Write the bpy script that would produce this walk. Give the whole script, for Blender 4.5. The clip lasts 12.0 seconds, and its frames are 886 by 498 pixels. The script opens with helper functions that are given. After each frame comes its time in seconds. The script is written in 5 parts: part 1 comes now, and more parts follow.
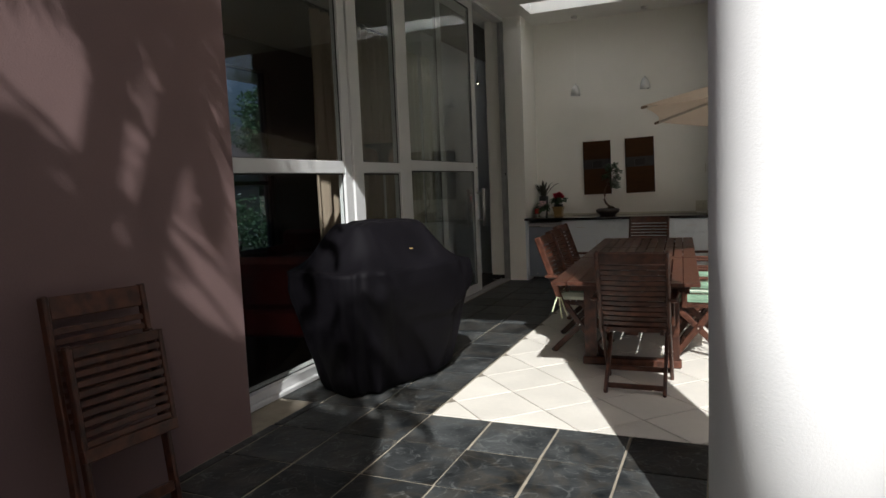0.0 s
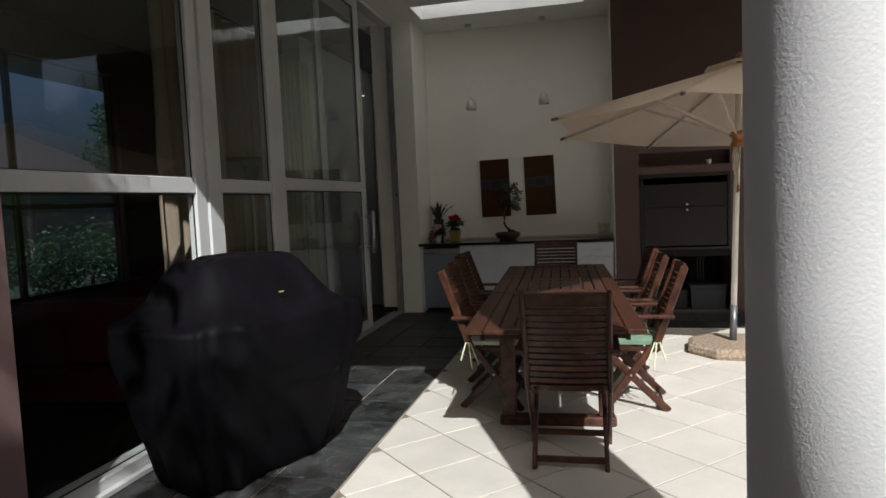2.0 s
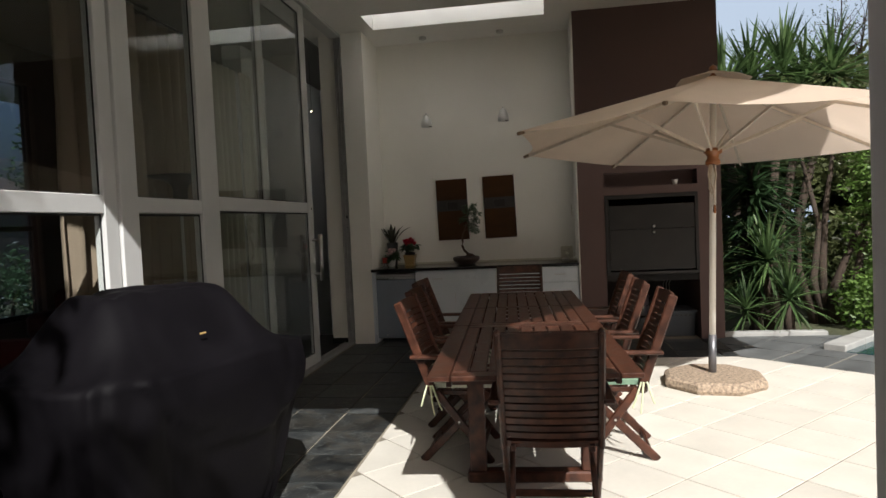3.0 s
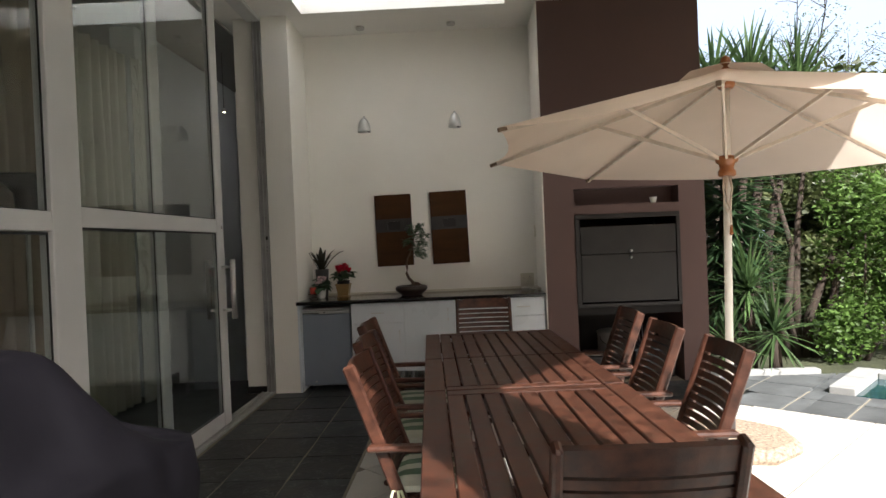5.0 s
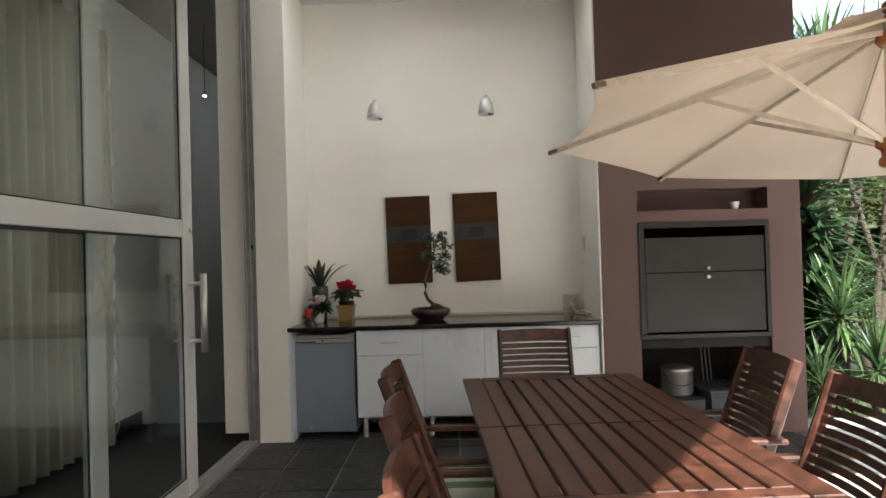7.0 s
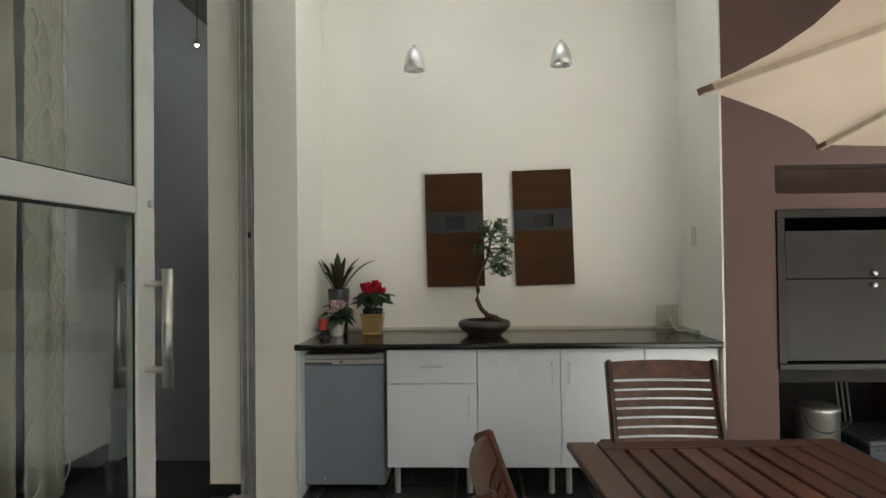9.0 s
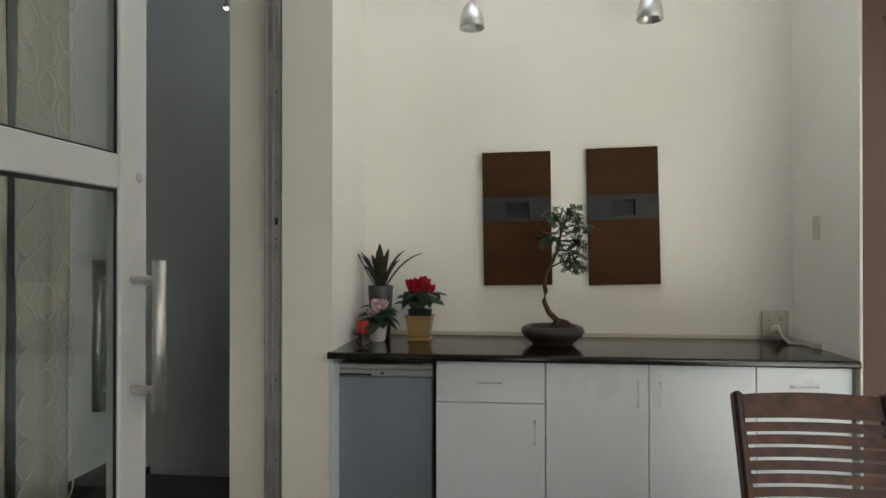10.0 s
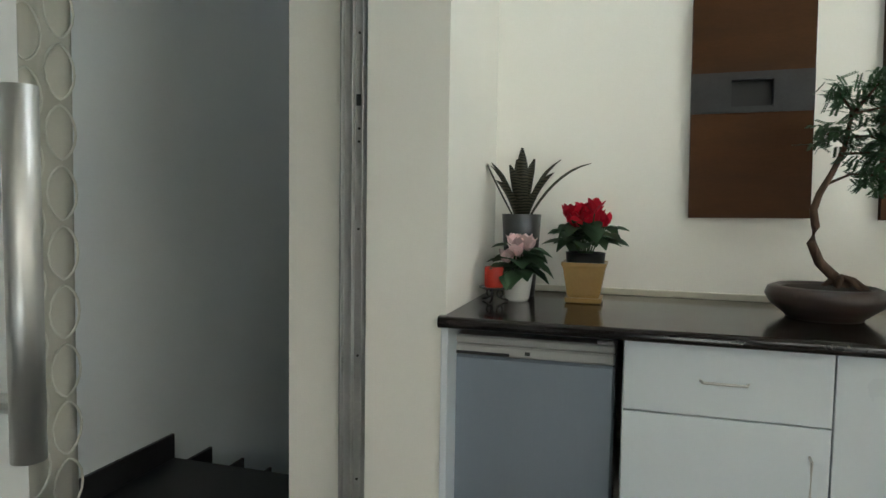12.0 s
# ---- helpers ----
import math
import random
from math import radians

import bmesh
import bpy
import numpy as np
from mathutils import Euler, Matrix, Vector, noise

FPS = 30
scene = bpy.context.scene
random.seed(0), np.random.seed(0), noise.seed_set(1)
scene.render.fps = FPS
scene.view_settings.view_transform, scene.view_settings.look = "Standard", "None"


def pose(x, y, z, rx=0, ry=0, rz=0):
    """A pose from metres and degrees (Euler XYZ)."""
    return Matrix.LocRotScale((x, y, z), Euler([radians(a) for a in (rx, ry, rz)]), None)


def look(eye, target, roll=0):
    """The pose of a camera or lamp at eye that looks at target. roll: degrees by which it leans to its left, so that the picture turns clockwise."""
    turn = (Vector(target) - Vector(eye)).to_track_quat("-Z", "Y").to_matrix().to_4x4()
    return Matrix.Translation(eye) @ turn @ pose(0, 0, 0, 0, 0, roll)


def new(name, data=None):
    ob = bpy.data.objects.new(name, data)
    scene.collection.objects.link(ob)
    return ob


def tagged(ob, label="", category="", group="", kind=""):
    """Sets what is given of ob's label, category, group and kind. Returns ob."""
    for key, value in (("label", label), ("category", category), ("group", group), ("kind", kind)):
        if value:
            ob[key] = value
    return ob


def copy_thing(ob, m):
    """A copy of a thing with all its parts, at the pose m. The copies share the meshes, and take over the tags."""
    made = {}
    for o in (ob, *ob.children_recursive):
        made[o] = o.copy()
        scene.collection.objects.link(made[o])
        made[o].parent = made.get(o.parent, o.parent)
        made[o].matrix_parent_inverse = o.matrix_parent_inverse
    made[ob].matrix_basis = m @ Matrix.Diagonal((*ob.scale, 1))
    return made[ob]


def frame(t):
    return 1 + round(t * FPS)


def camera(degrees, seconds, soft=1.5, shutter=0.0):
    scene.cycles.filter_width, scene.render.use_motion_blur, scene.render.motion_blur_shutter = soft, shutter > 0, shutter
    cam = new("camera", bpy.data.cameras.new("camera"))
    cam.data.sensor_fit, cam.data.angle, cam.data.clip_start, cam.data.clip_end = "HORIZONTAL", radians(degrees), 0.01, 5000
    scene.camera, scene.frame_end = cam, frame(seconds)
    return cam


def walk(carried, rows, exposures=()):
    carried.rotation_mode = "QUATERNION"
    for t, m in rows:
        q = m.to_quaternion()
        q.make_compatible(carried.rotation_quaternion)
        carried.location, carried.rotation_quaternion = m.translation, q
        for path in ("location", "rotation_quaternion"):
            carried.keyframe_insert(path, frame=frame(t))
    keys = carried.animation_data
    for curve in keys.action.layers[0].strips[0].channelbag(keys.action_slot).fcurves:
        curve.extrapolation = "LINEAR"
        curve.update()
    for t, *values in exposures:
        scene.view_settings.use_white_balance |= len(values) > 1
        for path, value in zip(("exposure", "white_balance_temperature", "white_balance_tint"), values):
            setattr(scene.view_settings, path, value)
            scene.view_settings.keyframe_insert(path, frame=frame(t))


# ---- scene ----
cam = camera(68.7, 12.0)
PATH = [
    (0, (-0.126, 0.259, 1.418), (-0.912, 2.088, 1.224), -2.4),
    (0.5, (-0.209, 0.529, 1.418), (-0.926, 2.385, 1.224), -2.5),
    (1, (-0.303, 0.734, 1.409), (-0.976, 2.608, 1.222), -2.3),
    (1.5, (-0.4, 0.94, 1.419), (-0.971, 2.85, 1.256), -2.2),
    (2, (-0.489, 1.193, 1.425), (-0.945, 3.135, 1.282), -2.5),
    (2.5, (-0.562, 1.472, 1.426), (-0.937, 3.433, 1.323), -2.6),
    (3, (-0.646, 1.737, 1.418), (-0.954, 3.712, 1.339), -2.6),
    (3.5, (-0.729, 2.016, 1.395), (-0.965, 4.001, 1.337), -2.6),
    (5.5, (-1.122, 3.263, 1.434), (-1.162, 5.262, 1.426), -2.2),
    (6, (-1.17, 3.577, 1.423), (-1.211, 5.577, 1.43), -2.0),
    (6.5, (-1.271, 3.896, 1.421), (-1.309, 5.896, 1.446), -1.8),
    (8.5, (-1.617, 5.201, 1.391), (-1.678, 7.2, 1.422), -1.0),
    (9, (-1.69, 5.548, 1.39), (-1.771, 7.546, 1.421), -0.7),
    (9.5, (-1.72, 5.872, 1.397), (-1.879, 7.866, 1.422), -0.5),
    (10, (-1.797, 6.192, 1.391), (-2.019, 8.18, 1.401), 0.0),
    (10.5, (-1.85, 6.534, 1.335), (-2.149, 8.512, 1.351), 0.1),
    (11, (-1.959, 6.864, 1.291), (-2.335, 8.828, 1.265), 0.4),
    (11.5, (-2.063, 7.178, 1.255), (-2.527, 9.122, 1.187), 0.6),
    (12, (-2.17, 7.478, 1.223), (-2.731, 9.393, 1.093), 0.9),
]
# ---------- camera ----------
EXPO = [(0.0, 0.45, 5950, 10), (1.0, 0.08, 5900, 10), (2.0, 0.15, 5900, 10), (2.5, 0.27, 6050, 11), (3.5, 0.65, 6200, 10), (5.5, 1.58, 5950, 11), (6.5, 1.97, 5880, 11), (8.5, 2.26, 5850, 5), (9.5, 2.24, 5780, 5), (11.0, 2.2, 5600, 2), (12.0, 2.6, 5520, -1)]
walk(cam, [(t, look(eye, target, roll)) for t, eye, target, roll in PATH], EXPO)

# ---------- light ----------
SUN_EL, SUN_X, SUN_Y = 42.0, 0.39, -0.92
world = bpy.data.worlds.new("sky")
scene.world = world
world.use_nodes = True
wn = world.node_tree.nodes
sky = wn.new("ShaderNodeTexSky")
sky.sky_type, sky.sun_disc = 'NISHITA', False
sky.dust_density, sky.air_density = 8.0, 1.0
sky.sun_elevation, sky.sun_rotation = radians(SUN_EL), math.atan2(SUN_X, SUN_Y)
wn["Background"].inputs[1].default_value = 0.052
world.node_tree.links.new(sky.outputs[0], wn["Background"].inputs[0])
sun = new("sun", bpy.data.lights.new("sun", 'SUN'))
sun.data.energy, sun.data.angle, sun.data.color = 5.0, radians(0.5), (1.0, 0.95, 0.87)
sun.matrix_world = look((0, 0, 20), (-SUN_X, -SUN_Y, 20 - math.tan(radians(SUN_EL))))


# ---------- materials ----------
def mat(name, col, rough=0.5, metal=0.0, var=0.12, scale=6.0, bump=0.15, fine=90.0, stretch=(1, 1, 1), col2=None, rand=0.0, spec=0.5, alpha=None, depth=0.004):
    m = bpy.data.materials.new(name)
    m.use_nodes = True
    n, l = m.node_tree.nodes, m.node_tree.links
    b = n["Principled BSDF"]
    b.inputs["Roughness"].default_value, b.inputs["Metallic"].default_value = rough, metal
    b.inputs["Specular IOR Level"].default_value = spec
    tc, mp = n.new("ShaderNodeTexCoord"), n.new("ShaderNodeMapping")
    mp.inputs["Scale"].default_value = stretch
    l.new(tc.outputs["Object"], mp.inputs[0])
    big, small = n.new("ShaderNodeTexNoise"), n.new("ShaderNodeTexNoise")
    big.inputs["Scale"].default_value, big.inputs["Detail"].default_value = scale, 6
    small.inputs["Scale"].default_value, small.inputs["Detail"].default_value = fine, 4
    l.new(mp.outputs[0], big.inputs[0]), l.new(mp.outputs[0], small.inputs[0])
    ramp = n.new("ShaderNodeValToRGB")
    lo, hi = [c * (1 - var) for c in col], [min(1, c * (1 + var)) for c in (col2 or col)]
    ramp.color_ramp.elements[0].position, ramp.color_ramp.elements[1].position = 0.3, 0.7
    ramp.color_ramp.elements[0].color, ramp.color_ramp.elements[1].color = (*lo, 1), (*hi, 1)
    l.new(big.outputs[0], ramp.inputs[0])
    hsv = n.new("ShaderNodeHueSaturation")
    l.new(ramp.outputs[0], hsv.inputs["Color"])
    mr = n.new("ShaderNodeMapRange")
    mr.inputs["To Min"].default_value, mr.inputs["To Max"].default_value = 1 - var * 0.7, 1 + var * 0.7
    l.new(small.outputs[0], mr.inputs[0])
    if rand:
        oi, mu = n.new("ShaderNodeObjectInfo"), n.new("ShaderNodeMath")
        shift = n.new("ShaderNodeMath")
        shift.operation = 'MULTIPLY'
        shift.inputs[1].default_value = 41.0
        l.new(oi.outputs["Random"], shift.inputs[0]), l.new(shift.outputs[0], mp.inputs["Location"])
        ra = n.new("ShaderNodeMapRange")
        ra.inputs["To Min"].default_value, ra.inputs["To Max"].default_value = 1 - rand, 1 + rand
        l.new(oi.outputs["Random"], ra.inputs[0])
        mu.operation = 'MULTIPLY'
        l.new(mr.outputs[0], mu.inputs[0]), l.new(ra.outputs[0], mu.inputs[1])
        l.new(mu.outputs[0], hsv.inputs["Value"])
    else:
        l.new(mr.outputs[0], hsv.inputs["Value"])
    l.new(hsv.outputs[0], b.inputs["Base Color"])
    rr = n.new("ShaderNodeMapRange")
    rr.inputs["To Min"].default_value, rr.inputs["To Max"].default_value = max(0.02, rough - 0.12), min(1, rough + 0.12)
    l.new(big.outputs[0], rr.inputs[0]), l.new(rr.outputs[0], b.inputs["Roughness"])
    if bump:
        bp = n.new("ShaderNodeBump")
        bp.inputs["Strength"].default_value, bp.inputs["Distance"].default_value = bump, depth
        l.new(small.outputs[0], bp.inputs["Height"]), l.new(bp.outputs[0], b.inputs["Normal"])
    return m


def pane_mat(name, col, rough=0.0, ior=1.45):
    m = bpy.data.materials.new(name)
    m.use_nodes = True
    b = m.node_tree.nodes["Principled BSDF"]
    b.inputs["Base Color"].default_value = (*col, 1)
    b.inputs["Transmission Weight"].default_value, b.inputs["Roughness"].default_value, b.inputs["IOR"].default_value = 1, rough, ior
    return m


def leaf_mat(name, col, col2, rough=0.45, rand=0.2):
    m = mat(name, col, rough, var=0.25, scale=3, bump=0.0, col2=col2)
    n, l = m.node_tree.nodes, m.node_tree.links
    b = n["Principled BSDF"]
    geo, mr = n.new("ShaderNodeNewGeometry"), n.new("ShaderNodeMapRange")
    mr.inputs["To Min"].default_value, mr.inputs["To Max"].default_value = 1 - rand * 2, 1 + rand * 2
    l.new(geo.outputs["Random Per Island"], mr.inputs[0])
    hsv = n["Hue/Saturation/Value"] if "Hue/Saturation/Value" in n else [k for k in n if k.type == 'HUE_SAT'][0]
    l.new(mr.outputs[0], hsv.inputs["Value"])
    tr, add = n.new("ShaderNodeBsdfTranslucent"), n.new("ShaderNodeMixShader")
    l.new(hsv.outputs[0], tr.inputs[0])
    add.inputs[0].default_value = 0.45
    out = [k for k in n if k.type == 'OUTPUT_MATERIAL'][0]
    l.new(b.outputs[0], add.inputs[1]), l.new(tr.outputs[0], add.inputs[2]), l.new(add.outputs[0], out.inputs[0])
    return m


def veins(m, col, scale, width, amount, distort=1.5):
    """Thin pale cleavage lines and scuffs over a material's own colour."""
    n, l = m.node_tree.nodes, m.node_tree.links
    b = n["Principled BSDF"]
    mp = [k for k in n if k.type == 'MAPPING'][0]
    tex, sub, ab, ra, mix = n.new("ShaderNodeTexNoise"), n.new("ShaderNodeMath"), n.new("ShaderNodeMath"), n.new("ShaderNodeMapRange"), n.new("ShaderNodeMixRGB")
    tex.inputs["Scale"].default_value, tex.inputs["Detail"].default_value, tex.inputs["Distortion"].default_value = scale, 5, distort
    l.new(mp.outputs[0], tex.inputs[0])
    sub.operation, ab.operation = 'SUBTRACT', 'ABSOLUTE'
    sub.inputs[1].default_value = 0.5
    l.new(tex.outputs[0], sub.inputs[0]), l.new(sub.outputs[0], ab.inputs[0]), l.new(ab.outputs[0], ra.inputs[0])
    ra.inputs["From Min"].default_value, ra.inputs["From Max"].default_value = 0.0, width
    ra.inputs["To Min"].default_value, ra.inputs["To Max"].default_value = amount, 0.0
    mask, msk = n.new("ShaderNodeTexNoise"), n.new("ShaderNodeMath")
    mask.inputs["Scale"].default_value = scale * 0.8
    l.new(mp.outputs[0], mask.inputs[0])
    msk.operation = 'MULTIPLY'
    l.new(ra.outputs[0], msk.inputs[0]), l.new(mask.outputs[0], msk.inputs[1])
    l.new(msk.outputs[0], mix.inputs[0])
    l.new(b.inputs["Base Color"].links[0].from_socket, mix.inputs[1])
    mix.inputs[2].default_value = (*col, 1)
    l.new(mix.outputs[0], b.inputs["Base Color"])


WHITE_WALL = mat("white_plaster", (0.87, 0.85, 0.785), 0.75, var=0.03, scale=1.3, bump=0.12, fine=140)
COLUMN = mat("white_rough_plaster", (0.87, 0.87, 0.86), 0.85, var=0.03, scale=2, bump=0.28, fine=120, depth=0.0035)
CEIL = mat("white_ceiling", (0.86, 0.85, 0.81), 0.8, var=0.03, scale=1, bump=0.08, fine=100)
MAUVE = mat("mauve_plaster", (0.15, 0.094, 0.089), 0.8, var=0.08, scale=1.6, bump=0.35, fine=110)
BROWN = mat("brown_plaster", (0.115, 0.07, 0.062), 0.75, var=0.07, scale=1.8, bump=0.25, fine=120)
ALU = mat("white_aluminium", (0.60, 0.60, 0.59), 0.35, var=0.04, scale=3, bump=0.03)
TRACK = mat("grey_aluminium", (0.45, 0.45, 0.44), 0.35, 0.6, var=0.12, scale=8, bump=0.05)
STEEL = mat("brushed_steel", (0.60, 0.59, 0.57), 0.42, 1.0, var=0.08, scale=3, fine=160, stretch=(1, 1, 0.06), bump=0.05)
GLASS = bpy.data.materials.new("window_glass")
GLASS.use_nodes = True
_n, _l = GLASS.node_tree.nodes, GLASS.node_tree.links
_tr, _gl, _mx, _lw, _pw, _ma = (_n.new(k) for k in ("ShaderNodeBsdfTransparent", "ShaderNodeBsdfGlossy", "ShaderNodeMixShader", "ShaderNodeLayerWeight", "ShaderNodeMath", "ShaderNodeMath"))
_tr.inputs[0].default_value, _gl.inputs[0].default_value = (0.90, 0.925, 0.915, 1), (1, 1, 1, 1)
_gl.inputs["Roughness"].default_value, _lw.inputs["Blend"].default_value = 0.0, 0.5
_pw.operation, _ma.operation = 'POWER', 'MULTIPLY_ADD'
_pw.inputs[1].default_value, _ma.inputs[1].default_value, _ma.inputs[2].default_value = 5.0, 0.96, 0.04
_l.new(_lw.outputs["Facing"], _pw.inputs[0]), _l.new(_pw.outputs[0], _ma.inputs[0]), _l.new(_ma.outputs[0], _mx.inputs[0])
_l.new(_tr.outputs[0], _mx.inputs[1]), _l.new(_gl.outputs[0], _mx.inputs[2])
_l.new(_mx.outputs[0], [k for k in _n if k.type == 'OUTPUT_MATERIAL'][0].inputs[0])
TINTED = pane_mat("tinted_glass", (0.42, 0.49, 0.62))
SLATE = mat("slate", (0.017, 0.0195, 0.021), 0.42, var=0.35, scale=5, bump=0.45, fine=26, col2=(0.043, 0.046, 0.046), rand=0.4, depth=0.006, spec=0.2)
veins(SLATE, (0.20, 0.21, 0.20), 4.5, 0.012, 0.9)
veins(SLATE, (0.10, 0.075, 0.045), 2.2, 0.06, 0.35)
GROUT = mat("grout", (0.27, 0.24, 0.185), 0.9, var=0.2, scale=5)
SLATE_PALE = mat("pale_slate", (0.10, 0.105, 0.105), 0.6, var=0.3, scale=4, bump=0.4, fine=25, rand=0.15)
TILE = mat("cream_tile", (0.62, 0.59, 0.525), 0.5, var=0.07, scale=3.5, bump=0.08, fine=40, rand=0.05)
TGROUT = mat("tile_grout", (0.20, 0.175, 0.14), 0.9, var=0.15, scale=6)
WOOD = mat("oiled_hardwood", (0.032, 0.0115, 0.0068), 0.40, var=0.35, scale=3, bump=0.18, fine=60, stretch=(6, 6, 6), rand=0.22, col2=(0.066, 0.0245, 0.0135), spec=0.38)
GRANITE = mat("black_granite", (0.014, 0.011, 0.010), 0.13, var=0.3, scale=160, bump=0.0, fine=300)
MELAMINE = mat("white_melamine", (0.66, 0.705, 0.745), 0.30, var=0.02, scale=2, bump=0.02)
FRIDGE = mat("grey_fridge_steel", (0.26, 0.295, 0.345), 0.38, 0.35, var=0.05, scale=2, bump=0.04, fine=200, stretch=(1, 1, 0.05))
FRIDGE_TOP = mat("pale_grey_plastic", (0.45, 0.45, 0.43), 0.45, var=0.04)
CANVAS = mat("beige_canvas", (0.74, 0.61, 0.50), 0.9, var=0.05, scale=2, bump=0.25, fine=300)
_n, _l = CANVAS.node_tree.nodes, CANVAS.node_tree.links
_p = _n["Principled BSDF"]
_t, _m = _n.new("ShaderNodeBsdfTranslucent"), _n.new("ShaderNodeMixShader")
_m.inputs[0].default_value = 0.5
_l.new(_p.inputs["Base Color"].links[0].from_socket, _t.inputs[0])
_l.new(_p.outputs[0], _m.inputs[1]), _l.new(_t.outputs[0], _m.inputs[2])
_l.new(_m.outputs[0], [k for k in _n if k.type == 'OUTPUT_MATERIAL'][0].inputs[0])
PALEWOOD = mat("pale_wood", (0.56, 0.48, 0.39), 0.5, var=0.12, scale=4, stretch=(5, 5, 1))
ORANGEWOOD = mat("varnished_wood", (0.30, 0.11, 0.035), 0.3, var=0.2, scale=5)
WPOLE = mat("cream_pole", (0.74, 0.71, 0.65), 0.4, var=0.04)
DARKMETAL = mat("dark_metal", (0.05, 0.05, 0.05), 0.45, 0.7, var=0.2, scale=6)
GREYMETAL = mat("grey_metal", (0.16, 0.16, 0.17), 0.4, 0.6, var=0.15, scale=5)
POCKET = mat("brown_canvas", (0.16, 0.11, 0.07), 0.9, var=0.15, scale=9)
RUG = mat("taupe_rug", (0.17, 0.155, 0.13), 0.95, var=0.2, scale=9, bump=0.5)
GASKET = mat("black_rubber", (0.012, 0.012, 0.012), 0.6, var=0.1)
PEBBLE = mat("exposed_aggregate", (0.33, 0.255, 0.185), 0.9, var=0.5, scale=45, bump=1.0, fine=70, depth=0.012)
COVER = mat("black_vinyl_cover", (0.0045, 0.004, 0.0052), 0.6, var=0.25, scale=3, bump=0.12, fine=14, depth=0.02, spec=0.07)
ARTWOOD = mat("art_brown", (0.054, 0.0205, 0.005), 0.6, var=0.25, scale=2.5, fine=50, stretch=(1, 1, 4), spec=0.2)
ARTDARK = mat("art_charcoal", (0.028, 0.027, 0.028), 0.6, var=0.3, scale=9)
SOOT = mat("sooty_brick", (0.02, 0.018, 0.017), 0.9, var=0.4, scale=5)
GRASS = mat("garden_soil", (0.05, 0.055, 0.025), 0.95, var=0.4, scale=1.5, bump=0.8, fine=30, depth=0.03)
CURTAIN = mat("taupe_curtain", (0.26, 0.20, 0.145), 0.85, var=0.12, scale=3, stretch=(4, 4, 0.2))
PALECURTAIN = mat("cream_curtain", (0.50, 0.46, 0.37), 0.85, var=0.08, scale=3, stretch=(4, 4, 0.2))
RED = mat("red_upholstery", (0.085, 0.007, 0.006), 0.85, var=0.15, scale=8)
DARKWOOD = mat("dark_interior_wood", (0.022, 0.016, 0.013), 0.5, var=0.3, scale=4)
# the unlit room's shade is put into these two colours; INTWALL is the plain plaster
LIVCEIL = mat("shade_darkened_ceiling", (0.34, 0.33, 0.30), 0.85, var=0.04, scale=1.5)
LIVWALL = mat("shade_darkened_plaster", (0.11, 0.095, 0.08), 0.85, var=0.05, scale=1.5, bump=0.08)
INTWALL = mat("interior_plaster", (0.85, 0.87, 0.875), 0.8, var=0.03, scale=1.5, bump=0.08)
INTFLOOR = mat("dark_floor_tile", (0.028, 0.028, 0.028), 0.35, var=0.3, scale=4)


OPAL = bpy.data.materials.new("opal_panel")
OPAL.use_nodes = True
_n = OPAL.node_tree.nodes
_t = _n.new("ShaderNodeBsdfTranslucent")
_t.inputs[0].default_value = (0.93, 0.93, 0.93, 1)
OPAL.node_tree.links.new(_t.outputs[0], [k for k in _n if k.type == 'OUTPUT_MATERIAL'][0].inputs[0])
GREENCUSH = mat("green_cushion", (0.15, 0.235, 0.16), 0.85, var=0.2, scale=12)
PALECUSH = mat("pale_cushion", (0.62, 0.66, 0.55), 0.85, var=0.06, scale=12)
RIBBON = mat("pale_ribbon", (0.60, 0.63, 0.42), 0.8, var=0.1, scale=12)
SCREEN = mat("grey_steel_sheet", (0.024, 0.0215, 0.020), 0.42, 0.1, var=0.25, scale=3, bump=0.05, spec=0.3)
CRATE = mat("grey_plastic", (0.052, 0.060, 0.072), 0.5, var=0.1, scale=4)
CREAMPLUG = mat("cream_plastic", (0.60, 0.57, 0.46), 0.4, var=0.03)
BLACKPOT = mat("black_plastic", (0.018, 0.018, 0.018), 0.35, var=0.1)
WHITEPOT = mat("white_ceramic", (0.72, 0.71, 0.68), 0.2, var=0.02)
TANPOT = mat("tan_ceramic", (0.36, 0.24, 0.09), 0.35, var=0.12, scale=9)
BONSAIPOT = mat("brown_stoneware", (0.040, 0.026, 0.022), 0.35, var=0.25, scale=7)
SOIL = mat("potting_soil", (0.02, 0.015, 0.011), 0.95, var=0.4, scale=40, bump=0.8)
CANDLE = mat("red_wax", (0.42, 0.025, 0.012), 0.45, var=0.08)
BARK = mat("bark", (0.044, 0.030, 0.021), 0.9, var=0.4, scale=8, bump=0.8, fine=40, stretch=(3, 3, 0.6), depth=0.01)
BONSAIBARK = mat("pale_brown_bark", (0.085, 0.050, 0.032), 0.9, var=0.35, scale=14, bump=0.8, fine=60, stretch=(3, 3, 0.8), depth=0.006)
PETAL_RED = leaf_mat("red_petal", (0.42, 0.004, 0.022), (0.52, 0.012, 0.04))
PETAL_PINK = leaf_mat("pink_petal", (0.75, 0.50, 0.52), (0.80, 0.66, 0.66))
LEAF_DARK = leaf_mat("dark_leaf", (0.030, 0.065, 0.025), (0.052, 0.095, 0.040))
LEAF_CYCLAMEN = leaf_mat("cyclamen_leaf", (0.040, 0.085, 0.038), (0.085, 0.15, 0.075))
LEAF_YUCCA = leaf_mat("yucca_leaf", (0.055, 0.105, 0.040), (0.10, 0.16, 0.055))
